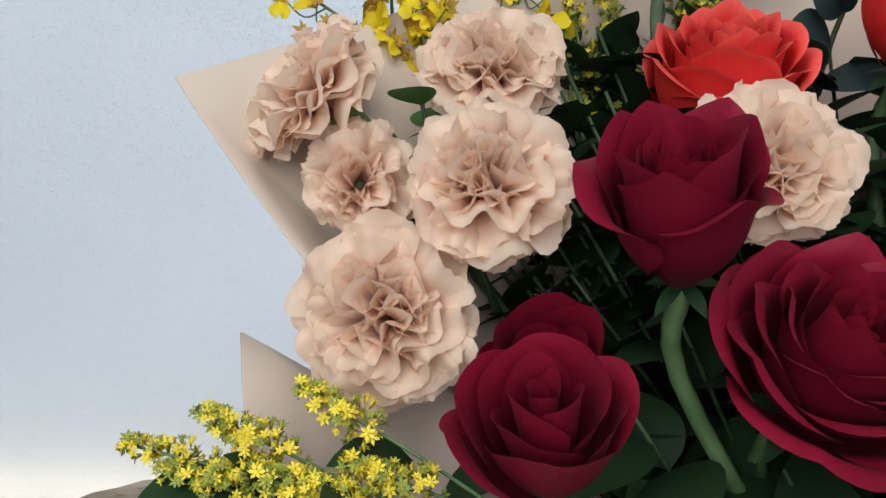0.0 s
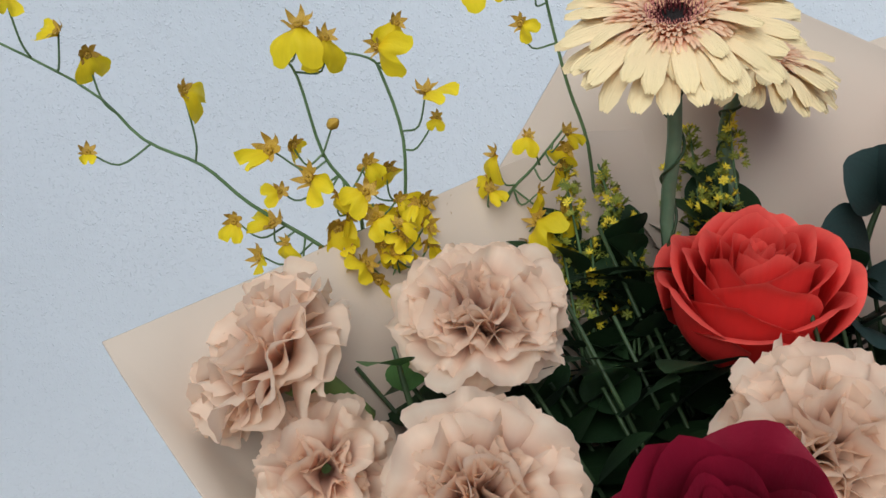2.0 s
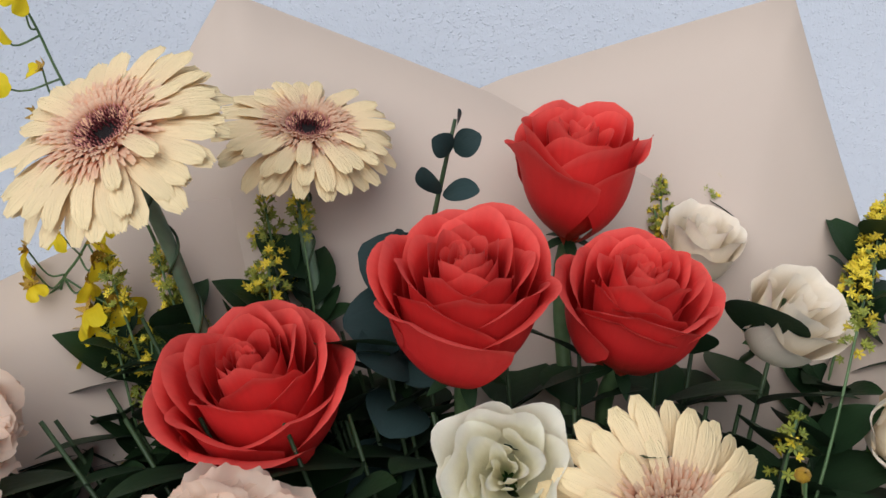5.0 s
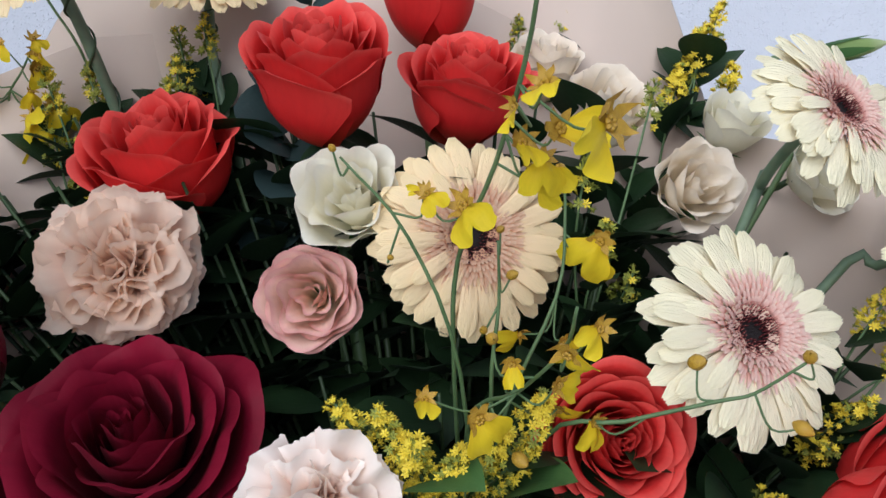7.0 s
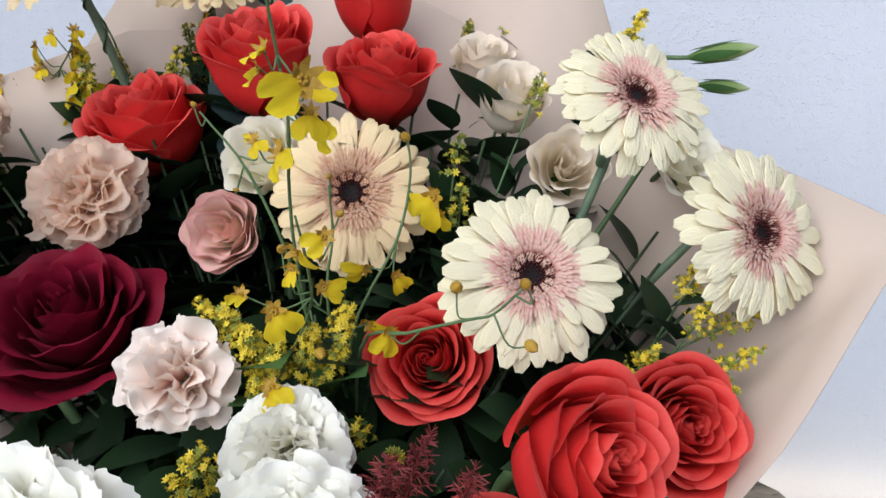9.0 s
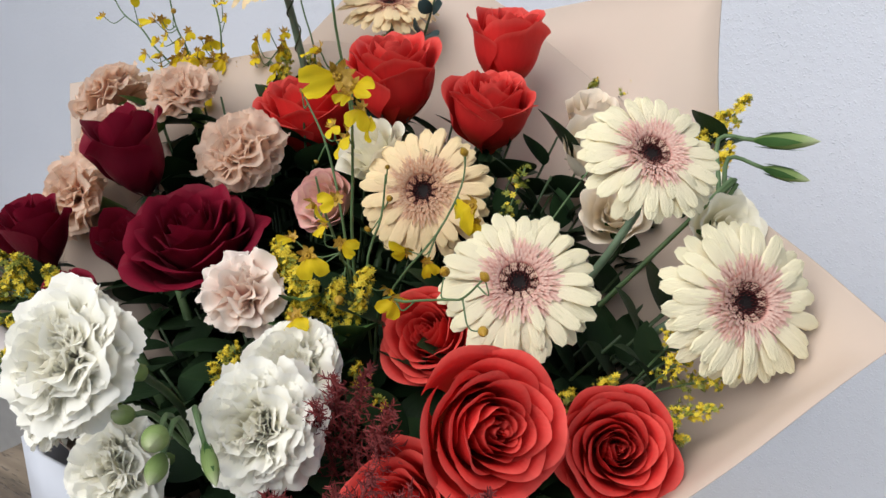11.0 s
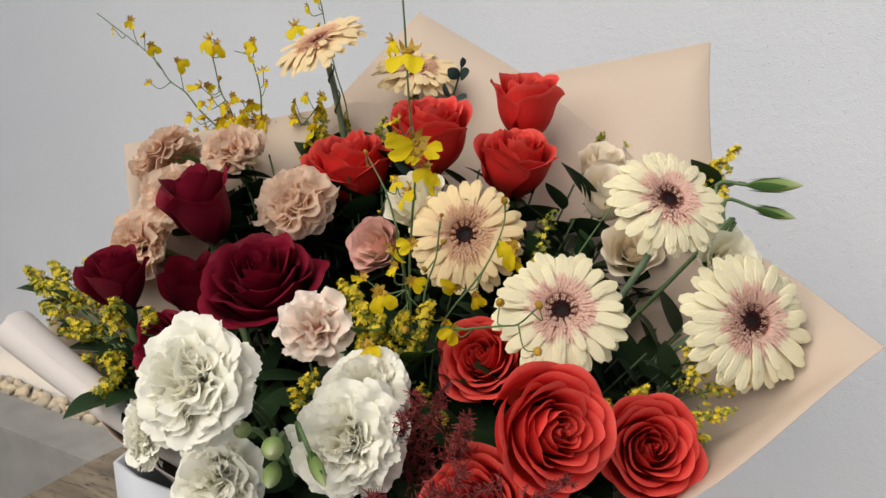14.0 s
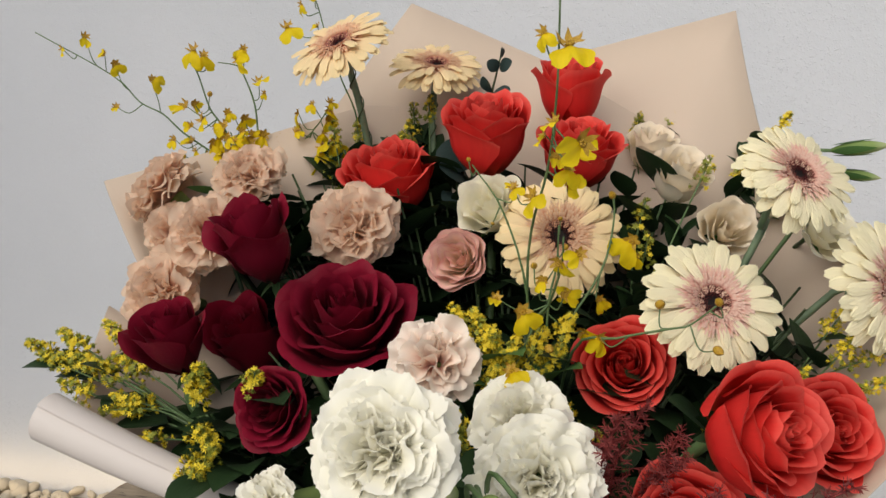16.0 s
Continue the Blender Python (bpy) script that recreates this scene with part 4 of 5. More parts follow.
def ribbon():
    verts, faces = [], []
    for j in range(13):
        v = j / 12
        for i in range(5):
            u = i / 4 - 0.5
            k = 0.130 + 0.006 * v + 0.003
            verts.append((-0.045 + u * 0.03, -k * 0.98 - 0.001 * math.cos(u * 6), 0.01 + 0.293 * v))
    for j in range(12):
        for i in range(4):
            q = j * 5 + i
            faces.append((q, q + 1, q + 6, q + 5))
    return mesh_of("ribbon", verts, faces, [RIBBON])


piece("ribbon", ribbon(), carrier, None, "pale satin ribbon running down the side")

# ---- blooms ----
CRIMSON = "velvety dark crimson rose with unfurled petals"
RED = "open orange-red rose in the bouquet"
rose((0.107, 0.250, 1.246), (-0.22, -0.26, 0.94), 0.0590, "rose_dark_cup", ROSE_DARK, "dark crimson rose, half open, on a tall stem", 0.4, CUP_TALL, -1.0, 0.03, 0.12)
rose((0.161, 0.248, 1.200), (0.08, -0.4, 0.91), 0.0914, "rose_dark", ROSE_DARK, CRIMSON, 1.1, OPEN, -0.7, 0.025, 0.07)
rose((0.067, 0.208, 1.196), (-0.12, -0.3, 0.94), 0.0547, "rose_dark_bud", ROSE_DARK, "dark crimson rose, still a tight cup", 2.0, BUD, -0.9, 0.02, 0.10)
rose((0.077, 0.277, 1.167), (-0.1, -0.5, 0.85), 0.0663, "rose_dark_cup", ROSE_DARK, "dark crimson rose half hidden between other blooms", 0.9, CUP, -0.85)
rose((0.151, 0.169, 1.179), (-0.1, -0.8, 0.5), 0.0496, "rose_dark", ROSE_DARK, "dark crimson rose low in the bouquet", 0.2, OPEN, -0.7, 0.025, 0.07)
rose((0.153, 0.365, 1.267), (-0.05, -0.24, 0.97), 0.0765, "rose_red", ROSE_RED, RED, 0.7, OPEN, -0.95)
rose((0.228, 0.361, 1.302), (0.02, -0.22, 0.97), 0.0685, "rose_red_high", ROSE_RED, RED, 1.9, HIGH, -1.15)
rose((0.291, 0.379, 1.284), (0.13, -0.22, 0.97), 0.0651, "rose_red_side", ROSE_RED, RED, 0.2, HIGH, -1.05)
rose((0.277, 0.424, 1.317), (0.08, -0.12, 0.99), 0.0571, "rose_red_cup", ROSE_RED, "half-open red rose standing highest", 2.6, CUP, -1.1, 0.04, 0.08)
rose((0.328, 0.253, 1.180), (0.05, -0.8, 0.6), 0.0603, "rose_red", ROSE_RED, RED, 0.9)
rose((0.398, 0.184, 1.183), (0.70, -0.57, 0.43), 0.0707, "rose_red", ROSE_RED, "large orange-red rose, fully open", 1.4)
rose((0.435, 0.243, 1.155), (0.34, -0.76, 0.55), 0.0628, "rose_red", ROSE_RED, RED, 2.9)
rose((0.364, 0.174, 1.133), (0.1, -0.8, 0.6), 0.0656, "rose_red", ROSE_RED, "orange-red rose behind feathery red plumes", 0.3)

BEIGE = "beige-pink carnation with frilled petals"
carnation((-0.014, 0.332, 1.262), (-0.72, -0.12, 0.66), 0.0666, "carn_beige", CARN_BEIGE, BEIGE, 0.3)
carnation((0.056, 0.338, 1.272), (0.0, -0.55, 0.83), 0.0607, "carn_beige", CARN_BEIGE, BEIGE, 1.3)
carnation((0.008, 0.306, 1.234), (0.1, -0.8, 0.4), 0.0479, "carn_beige", CARN_BEIGE, "small beige-pink carnation, partly open", 2.0, 34)
carnation((0.052, 0.279, 1.243), (0.0, -0.75, 0.62), 0.0619, "carn_beige", CARN_BEIGE, BEIGE, 0.8)
carnation((0.018, 0.266, 1.201), (-0.2, -0.85, 0.45), 0.0691, "carn_beige", CARN_BEIGE, BEIGE, 2.8)
carnation((0.153, 0.297, 1.247), (0.05, -0.7, 0.7), 0.0652, "carn_beige", CARN_BEIGE, BEIGE, 3.3)
carnation((0.226, 0.219, 1.191), (0.1, -0.8, 0.58), 0.0555, "carn_pink", CARN_PINK, "pale pink carnation with broad petals", 0.5, 26)
WHITE = "white carnation with densely frilled petals"
carnation((0.235, 0.105, 1.200), (-0.05, -0.85, 0.5), 0.0694, "carn_white", CARN_WHITE, "large white carnation with densely frilled petals", 0.1, 84, 0.58, 15, 1.25, 0.6)
carnation((0.157, 0.142, 1.134), (-0.5, -0.8, 0.1), 0.0495, "carn_white", CARN_WHITE, WHITE, 1.0, 70, 0.58, 15, 1.25, 0.6)
carnation((0.222, 0.131, 1.125), (-0.1, -0.9, 0.3), 0.0632, "carn_white", CARN_WHITE, WHITE, 2.2, 70, 0.58, 15, 1.25, 0.6)
carnation((0.294, 0.155, 1.162), (0.1, -0.88, 0.4), 0.0678, "carn_white", CARN_WHITE, WHITE, 3.1, 80, 0.58, 15, 1.25, 0.6)
carnation((0.278, 0.200, 1.169), (0.1, -0.8, 0.6), 0.0570, "carn_white", CARN_WHITE, WHITE, 4.0, 70, 0.58, 15, 1.25, 0.6)

gerbera((0.120, 0.374, 1.357), (-0.21, -0.48, 0.85), 0.0792, "gerb_peach", GERB_PEACH, GERB_RUST, "peach gerbera on a wired stem above the others", 0.2, via=[(0.127, 0.386, 1.315), (0.132, 0.394, 1.263), (0.16, 0.37, 1.15)])
gerbera((0.173, 0.437, 1.336), (0.2, -0.32, 0.93), 0.0733, "gerb_peach", GERB_PEACH, GERB_RUST, "peach gerbera on a wired stem before the paper", 1.0, via=[(0.166, 0.447, 1.305), (0.169, 0.43, 1.27), (0.19, 0.39, 1.15)])
gerbera((0.284, 0.312, 1.238), (0.2, -0.84, 0.50), 0.0811, "gerb_peach", GERB_PEACH, GERB_RUST, "peach gerbera behind thin orchid stalks", 2.0, False)
gerbera((0.374, 0.256, 1.219), (0.32, -0.66, 0.68), 0.0785, "gerb_cream", GERB_CREAM, GERB_PINK, "cream gerbera with a pink ring", 0.4, False)
gerbera((0.418, 0.300, 1.281), (0.46, -0.55, 0.70), 0.0710, "gerb_cream", GERB_CREAM, GERB_PINK, "cream gerbera with a pink ring", 1.3, False, via=[(0.407, 0.312, 1.264), (0.403, 0.325, 1.244), (0.395, 0.325, 1.220)])
gerbera((0.471, 0.299, 1.218), (0.62, -0.66, 0.43), 0.0813, "gerb_cream", GERB_CREAM, GERB_PINK, "cream gerbera with a pink ring facing outwards", 2.5, False, via=[(0.457, 0.325, 1.202), (0.428, 0.325, 1.184)])

lisianthus((0.237, 0.331, 1.249), (-0.1, -0.7, 0.7), 0.0500, "liz_white_half", LIZ_WHITE, "creamy white lisianthus, half open", 0.2, LIZ_CUP, -0.8, 0.08)
lisianthus((0.220, 0.302, 1.223), (-0.1, -0.85, 0.5), 0.0439, "liz_pink", LIZ_PINK, "small pink-edged lisianthus with ruffled petals", 0.9, LIZ_FRILL, -0.8, 0.07)
lisianthus((0.335, 0.443, 1.271), (0.15, -0.3, 0.94), 0.0417, "liz_cream_cup", LIZ_CREAM, "cream lisianthus, a closed cup", 0.5, LIZ_CUP, -1.0, 0.04)
lisianthus((0.355, 0.394, 1.260), (0.25, -0.5, 0.82), 0.0458, "liz_cream_cup", LIZ_CREAM, "cream lisianthus, a ruffled cup", 1.5, LIZ_CUP, -0.9, 0.05)
lisianthus((0.385, 0.357, 1.232), (0.2, -0.8, 0.55), 0.0447, "liz_cream_ball", LIZ_CREAM, "cream lisianthus with ruffled petals", 2.1, LIZ_CUP, -0.75, 0.07)
lisianthus((0.447, 0.361, 1.234), (0.6, -0.6, 0.5), 0.0434, "liz_white", LIZ_WHITE, "white lisianthus behind the gerberas", 2.7)
lisianthus((0.418, 0.399, 1.245), (0.3, -0.3, 0.9), 0.0378, "liz_white_cup", LIZ_WHITE, "greenish white lisianthus, a closed cup", 0.4, LIZ_CUP, -0.9, 0.03)

GREEN_BUD = "green lisianthus bud with pointed sepals"
bud((0.466, 0.387, 1.281), (0.95, -0.1, 0.12), 0.034, GREEN_BUD, (0.43, 0.36, 1.24))
bud((0.468, 0.392, 1.262), (0.9, -0.1, -0.1), 0.026, GREEN_BUD, (0.43, 0.36, 1.24))
bud((0.263, 0.112, 1.179), (0.3, -0.8, 0.5), 0.016, "plump green carnation bud", (0.25, 0.18, 1.12), 2.0)
bud((0.282, 0.112, 1.174), (0.6, -0.8, 0.2), 0.018, "plump green carnation bud", (0.25, 0.18, 1.12), 2.3)
bud((0.281, 0.112, 1.159), (0.4, -0.8, -0.3), 0.016, "plump green carnation bud", (0.25, 0.18, 1.12), 2.2)
bud((0.299, 0.125, 1.161), (0.8, -0.5, -0.4), 0.022, "narrow green carnation bud", (0.25, 0.18, 1.12), 1.2)

# ---- orchid sprays ----
YELLOW = "arching spray of small yellow orchids with brown spots"
orchid_spray([(0.10, 0.33, 1.17), (0.018, 0.390, 1.257), (-0.001, 0.390, 1.275), (-0.026, 0.390, 1.292), (-0.042, 0.390, 1.307), (-0.062, 0.390, 1.317), (-0.083, 0.390, 1.338), (-0.150, 0.390, 1.374)],
             [(0.93, (-0.123, 0.385, 1.361), (-0.2, -0.8, 0.3), 1.0), (0.9, (-0.099, 0.384, 1.369), (0.2, -0.8, 0.4), 1.1), (0.80, (-0.075, 0.384, 1.348), (-0.3, -0.8, 0.3), 1.1), (0.60, (-0.044, 0.384, 1.335), (0.2, -0.8, 0.3), 1.0), (0.71, (-0.080, 0.384, 1.314), (-0.4, -0.8, 0.2), 0.9), (0.37, (-0.031, 0.384, 1.288), (-0.4, -0.8, 0.2), 1.1),
              (0.31, (-0.023, 0.384, 1.274), (-0.2, -0.8, 0.3), 1.3), (0.28, (-0.013, 0.384, 1.279), (0.2, -0.8, 0.2), 0.9), (0.88, (-0.083, 0.384, 1.355), (-0.2, -0.8, 0.4), 1.0)], YELLOW, 0.0155, 1, 3, (0.2, 0.4))
orchid_spray([(0.11, 0.33, 1.17), (0.025, 0.388, 1.258), (0.013, 0.388, 1.294), (0.002, 0.388, 1.311), (-0.005, 0.388, 1.338), (-0.011, 0.388, 1.347)],
             [(0.94, (-0.002, 0.382, 1.356), (-0.2, -0.8, 0.5), 1.4), (0.84, (0.006, 0.382, 1.352), (0.5, -0.8, 0.3), 1.1), (0.58, (-0.015, 0.382, 1.314), (-0.4, -0.8, 0.3), 1.5), (0.60, (-0.008, 0.382, 1.316), (0.2, -0.8, 0.3), 1.1),
              (0.50, (-0.002, 0.382, 1.304), (0.2, -0.8, 0.2), 1.5), (0.62, (0.007, 0.382, 1.323), (0.3, -0.8, 0.5), -1.0), (0.52, (-0.013, 0.382, 1.299), (-0.2, -0.8, 0.1), 0.9), (0.32, (0.006, 0.382, 1.286), (-0.1, -0.8, 0.2), 1.5),
              (0.32, (0.011, 0.382, 1.290), (0.2, -0.8, 0.2), 1.2)], YELLOW, 0.0155, 2, 8, (0.15, 0.5))
orchid_spray([(0.12, 0.34, 1.17), (0.033, 0.408, 1.247), (0.030, 0.408, 1.279), (0.030, 0.408, 1.311), (0.023, 0.408, 1.335), (0.018, 0.408, 1.342), (0.002, 0.408, 1.345)],
             [(0.77, (0.022, 0.402, 1.347), (-0.3, -0.8, 0.3), 1.3), (0.77, (0.029, 0.402, 1.355), (0.3, -0.8, 0.5), 0.9), (0.54, (0.039, 0.402, 1.330), (0.4, -0.8, 0.6), 1.4), (0.49, (0.043, 0.402, 1.321), (0.4, -0.8, 0.1), 0.8),
              (0.39, (0.023, 0.402, 1.302), (-0.1, -0.8, 0.3), 1.6), (0.31, (0.022, 0.402, 1.286), (-0.2, -0.8, 0.2), 1.1), (0.39, (0.014, 0.402, 1.302), (-0.5, -0.8, 0.2), -0.9), (0.34, (0.028, 0.402, 1.290), (0.3, -0.8, 0.1), 0.9)], YELLOW, 0.0155, 3, 6, (0.15, 0.45))
orchid_spray([(0.12, 0.34, 1.17), (0.031, 0.385, 1.250), (0.028, 0.385, 1.268), (0.023, 0.385, 1.282), (0.019, 0.385, 1.293)],
             [(0.86, (0.020, 0.379, 1.290), (0.0, -0.8, 0.3), 1.4), (0.66, (0.038, 0.379, 1.286), (0.3, -0.8, 0.2), 1.4), (0.54, (0.040, 0.379, 1.280), (0.4, -0.8, 0.1), 1.3), (0.56, (0.016, 0.379, 1.272), (-0.2, -0.8, 0.2), 1.5),
              (0.64, (0.012, 0.379, 1.275), (-0.5, -0.8, 0.2), 1.0), (0.56, (0.027, 0.379, 1.276), (0.1, -0.8, 0.2), 1.2), (0.66, (0.022, 0.379, 1.280), (0.0, -0.8, 0.3), 1.1), (0.86, (0.035, 0.379, 1.295), (0.2, -0.8, 0.4), 0.9),
              (0.54, (0.004, 0.379, 1.265), (-0.4, -0.8, 0.1), 1.3), (0.44, (0.039, 0.379, 1.271), (0.3, -0.8, 0.0), 1.0)], YELLOW, 0.0155, 11, 9, (0.3, 0.95))
orchid_spray([(0.14, 0.35, 1.16), (0.069, 0.418, 1.241), (0.069, 0.418, 1.267), (0.071, 0.418, 1.285), (0.081, 0.418, 1.297), (0.093, 0.418, 1.313)],
             [(0.68, (0.065, 0.412, 1.304), (-0.4, -0.8, 0.3), 1.2), (0.84, (0.078, 0.412, 1.311), (-0.1, -0.8, 0.4), 0.9), (0.94, (0.093, 0.412, 1.312), (0.2, -0.8, 0.4), 1.0), (0.88, (0.093, 0.412, 1.306), (0.3, -0.8, 0.2), 1.1),
              (0.80, (0.090, 0.412, 1.299), (0.1, -0.8, 0.1), 1.2), (0.46, (0.083, 0.412, 1.277), (-0.1, -0.8, 0.3), 1.5), (0.66, (0.093, 0.412, 1.280), (0.4, -0.8, 0.3), 1.4), (0.34, (0.079, 0.412, 1.266), (-0.2, -0.8, 0.1), 1.6),
              (0.44, (0.087, 0.412, 1.273), (0.2, -0.8, 0.1), 1.3), (0.50, (0.048, 0.412, 1.283), (-0.3, -0.8, 0.3), 1.4), (0.38, (0.050, 0.412, 1.272), (0.0, -0.8, 0.2), 1.0), (0.32, (0.049, 0.412, 1.265), (0.1, -0.8, 0.1), 1.1)], YELLOW, 0.0155, 4, 5, (0.3, 0.7))
orchid_spray([(0.17, 0.36, 1.16), (0.128, 0.432, 1.221), (0.120, 0.432, 1.235), (0.111, 0.432, 1.265), (0.105, 0.432, 1.302), (0.096, 0.432, 1.326), (0.089, 0.432, 1.349), (0.084, 0.432, 1.368), (0.080, 0.432, 1.386), (0.073, 0.432, 1.402)],
             [(0.76, (0.056, 0.426, 1.369), (-0.4, -0.8, 0.2), 1.4), (0.64, (0.076, 0.426, 1.352), (-0.1, -0.8, 0.3), 1.2), (0.73, (0.082, 0.426, 1.369), (0.0, -0.8, 0.3), 0.8), (0.20, (0.131, 0.426, 1.248), (0.3, -0.8, 0.1), 1.4),
              (0.30, (0.094, 0.426, 1.268), (-0.2, -0.8, 0.2), 0.9), (0.85, (0.070, 0.426, 1.386), (-0.3, -0.8, 0.3), 1.2), (0.87, (0.082, 0.426, 1.396), (0.3, -0.8, 0.4), 1.2)], YELLOW, 0.0155, 5)
orchid_spray([(0.27, 0.28, 1.08), (0.272, 0.26, 1.21), (0.276, 0.254, 1.257), (0.288, 0.236, 1.295), (0.296, 0.214, 1.335), (0.299, 0.204, 1.37), (0.302, 0.19, 1.42)],
             [(0.62, (0.310, 0.198, 1.316), (0.2, -0.8, 0.5), 2.1), (0.55, (0.300, 0.234, 1.292), (0.3, -0.9, 0.3), 1.3), (0.45, (0.279, 0.246, 1.279), (-0.2, -0.9, 0.3), 1.9), (0.42, (0.268, 0.248, 1.283), (-0.5, -0.8, 0.3), 1.3),
              (0.78, (0.304, 0.200, 1.360), (0.3, -0.8, 0.4), 2.2), (0.78, (0.292, 0.203, 1.366), (-0.4, -0.8, 0.4), 1.3), (0.62, (0.297, 0.202, 1.325), (-0.1, -0.8, 0.5), 1.6), (0.55, (0.294, 0.226, 1.304), (0.1, -0.8, 0.4), 1.7),
              (0.58, (0.302, 0.218, 1.309), (0.3, -0.8, 0.4), 1.5), (0.5, (0.300, 0.228, 1.298), (0.2, -0.8, 0.3), 1.4), (0.6, (0.291, 0.210, 1.318), (-0.3, -0.8, 0.4), 1.2)],
             "tall upright spray of yellow orchids in the bouquet's middle", 0.0135, 6)
orchid_spray([(0.27, 0.28, 1.08), (0.275, 0.255, 1.19), (0.290, 0.225, 1.225), (0.300, 0.200, 1.255), (0.302, 0.192, 1.272)],
             [(0.75, (0.300, 0.193, 1.259), (0.1, -0.9, 0.3), 1.6), (0.8, (0.309, 0.198, 1.262), (0.5, -0.8, 0.3), 1.2), (0.55, (0.288, 0.216, 1.242), (-0.3, -0.9, 0.2), 1.4), (0.5, (0.277, 0.216, 1.224), (-0.1, -0.9, 0.2), 1.8),
              (0.5, (0.300, 0.212, 1.236), (0.3, -0.9, 0.1), 1.3), (0.35, (0.271, 0.214, 1.190), (-0.1, -0.9, 0.1), 1.7), (0.45, (0.306, 0.245, 1.203), (0.3, -0.9, 0.1), 1.3), (0.4, (0.290, 0.224, 1.200), (0.1, -0.8, 0.4), -1.2),
              (0.6, (0.283, 0.220, 1.248), (-0.3, -0.8, 0.3), -1.0), (0.5, (0.262, 0.222, 1.228), (-0.4, -0.8, 0.2), 1.2)], YELLOW, 0.0135, 7)
orchid_spray([(0.28, 0.28, 1.10), (0.288, 0.268, 1.18), (0.312, 0.282, 1.225), (0.318, 0.296, 1.250), (0.318, 0.299, 1.268)],
             [(0.97, (0.317, 0.299, 1.268), (0, -0.6, 0.8), -1.1), (0.7, (0.330, 0.289, 1.243), (0.3, -0.9, 0.3), 1.6), (0.68, (0.331, 0.292, 1.233), (0.3, -0.9, 0.0), 0.9), (0.5, (0.297, 0.276, 1.214), (-0.1, -0.9, 0.2), 1.4), (0.5, (0.312, 0.272, 1.212), (0.3, -0.9, 0.1), 1.3)],
             YELLOW, 0.013, 10)
orchid_spray([(0.28, 0.27, 1.10), (0.30, 0.245, 1.190), (0.325, 0.232, 1.205), (0.352, 0.225, 1.215), (0.362, 0.222, 1.219), (0.374, 0.217, 1.232)],
             [(0.62, (0.347, 0.231, 1.226), (-0.1, -0.8, 0.5), -1.6), (0.97, (0.375, 0.217, 1.234), (0.2, -0.7, 0.6), -1.2), (0.8, (0.376, 0.217, 1.208), (0.3, -0.9, 0.1), -1.5), (0.45, (0.316, 0.236, 1.203), (0, -0.8, 0.5), 1.2)], YELLOW, 0.0125, 8)
orchid_spray([(0.275, 0.27, 1.10), (0.274, 0.252, 1.215), (0.261, 0.253, 1.267), (0.243, 0.256, 1.294)],
             [(0.97, (0.241, 0.256, 1.297), (-0.2, -0.6, 0.7), -0.7), (0.75, (0.267, 0.250, 1.284), (0.4, -0.8, 0.4), 0.8), (0.72, (0.255, 0.250, 1.262), (-0.2, -0.8, 0.3), -0.7)], "thin budded orchid stalk before a gerbera", 0.012, 9)
orchid_spray([(0.285, 0.27, 1.10), (0.284, 0.256, 1.20), (0.289, 0.262, 1.235), (0.290, 0.264, 1.258)],
             [(0.97, (0.291, 0.264, 1.262), (0.1, -0.6, 0.7), -0.8), (0.8, (0.294, 0.262, 1.246), (0.2, -0.8, 0.4), -1.0), (0.7, (0.283, 0.258, 1.228), (-0.3, -0.8, 0.3), -0.8)], "thin budded orchid stalk before a gerbera", 0.012, 12)

# ---- goldenrod ----
GR = "bright yellow goldenrod sprig with narrow green leaves"
goldenrod((0.13, 0.22, 1.10), [((-0.052, 0.222, 1.180), 0.040), ((-0.032, 0.230, 1.186), 0.035), ((-0.005, 0.240, 1.190), 0.028), ((-0.041, 0.218, 1.174), 0.026), ((-0.016, 0.215, 1.177), 0.032), ((-0.022, 0.210, 1.160), 0.026), ((0.000, 0.215, 1.175), 0.028), ((0.012, 0.222, 1.175), 0.032), ((0.024, 0.190, 1.155), 0.028), ((0.030, 0.195, 1.162), 0.022), ((0.110, 0.168, 1.201), 0.032), ((0.102, 0.168, 1.193), 0.024), ((0.147, 0.162, 1.203), 0.026), ((0.046, 0.170, 1.141), 0.028), ((0.114, 0.158, 1.166), 0.028), ((0.119, 0.155, 1.158), 0.022), ((0.098, 0.150, 1.133), 0.022), ((0.111, 0.150, 1.146), 0.020)],
          GR, 1, leaves=40, dense=120, open_share=0.6, mat_leaf=LEAF)
goldenrod((0.25, 0.26, 1.08), [((0.245, 0.236, 1.215), 0.03), ((0.258, 0.23, 1.206), 0.03), ((0.272, 0.226, 1.204), 0.03), ((0.286, 0.23, 1.208), 0.03), ((0.232, 0.243, 1.214), 0.024), ((0.262, 0.222, 1.19), 0.028), ((0.296, 0.236, 1.196), 0.026), ((0.282, 0.225, 1.178), 0.024), ((0.30, 0.235, 1.215), 0.02)], GR, 2, dense=165, leaves=12, grain=0.0022, open_share=0.72)
goldenrod((0.36, 0.29, 1.08), [((0.47, 0.275, 1.172), 0.035), ((0.455, 0.265, 1.165), 0.03), ((0.44, 0.262, 1.16), 0.026), ((0.475, 0.29, 1.185), 0.03), ((0.45, 0.30, 1.205), 0.025), ((0.425, 0.262, 1.18), 0.024), ((0.405, 0.25, 1.17), 0.022), ((0.38, 0.23, 1.165), 0.022), ((0.46, 0.27, 1.155), 0.03), ((0.435, 0.255, 1.148), 0.028), ((0.455, 0.285, 1.195), 0.024)], GR, 3, dense=110, grain=0.0022, open_share=0.65, leaves=30, mat_leaf=LEAF)
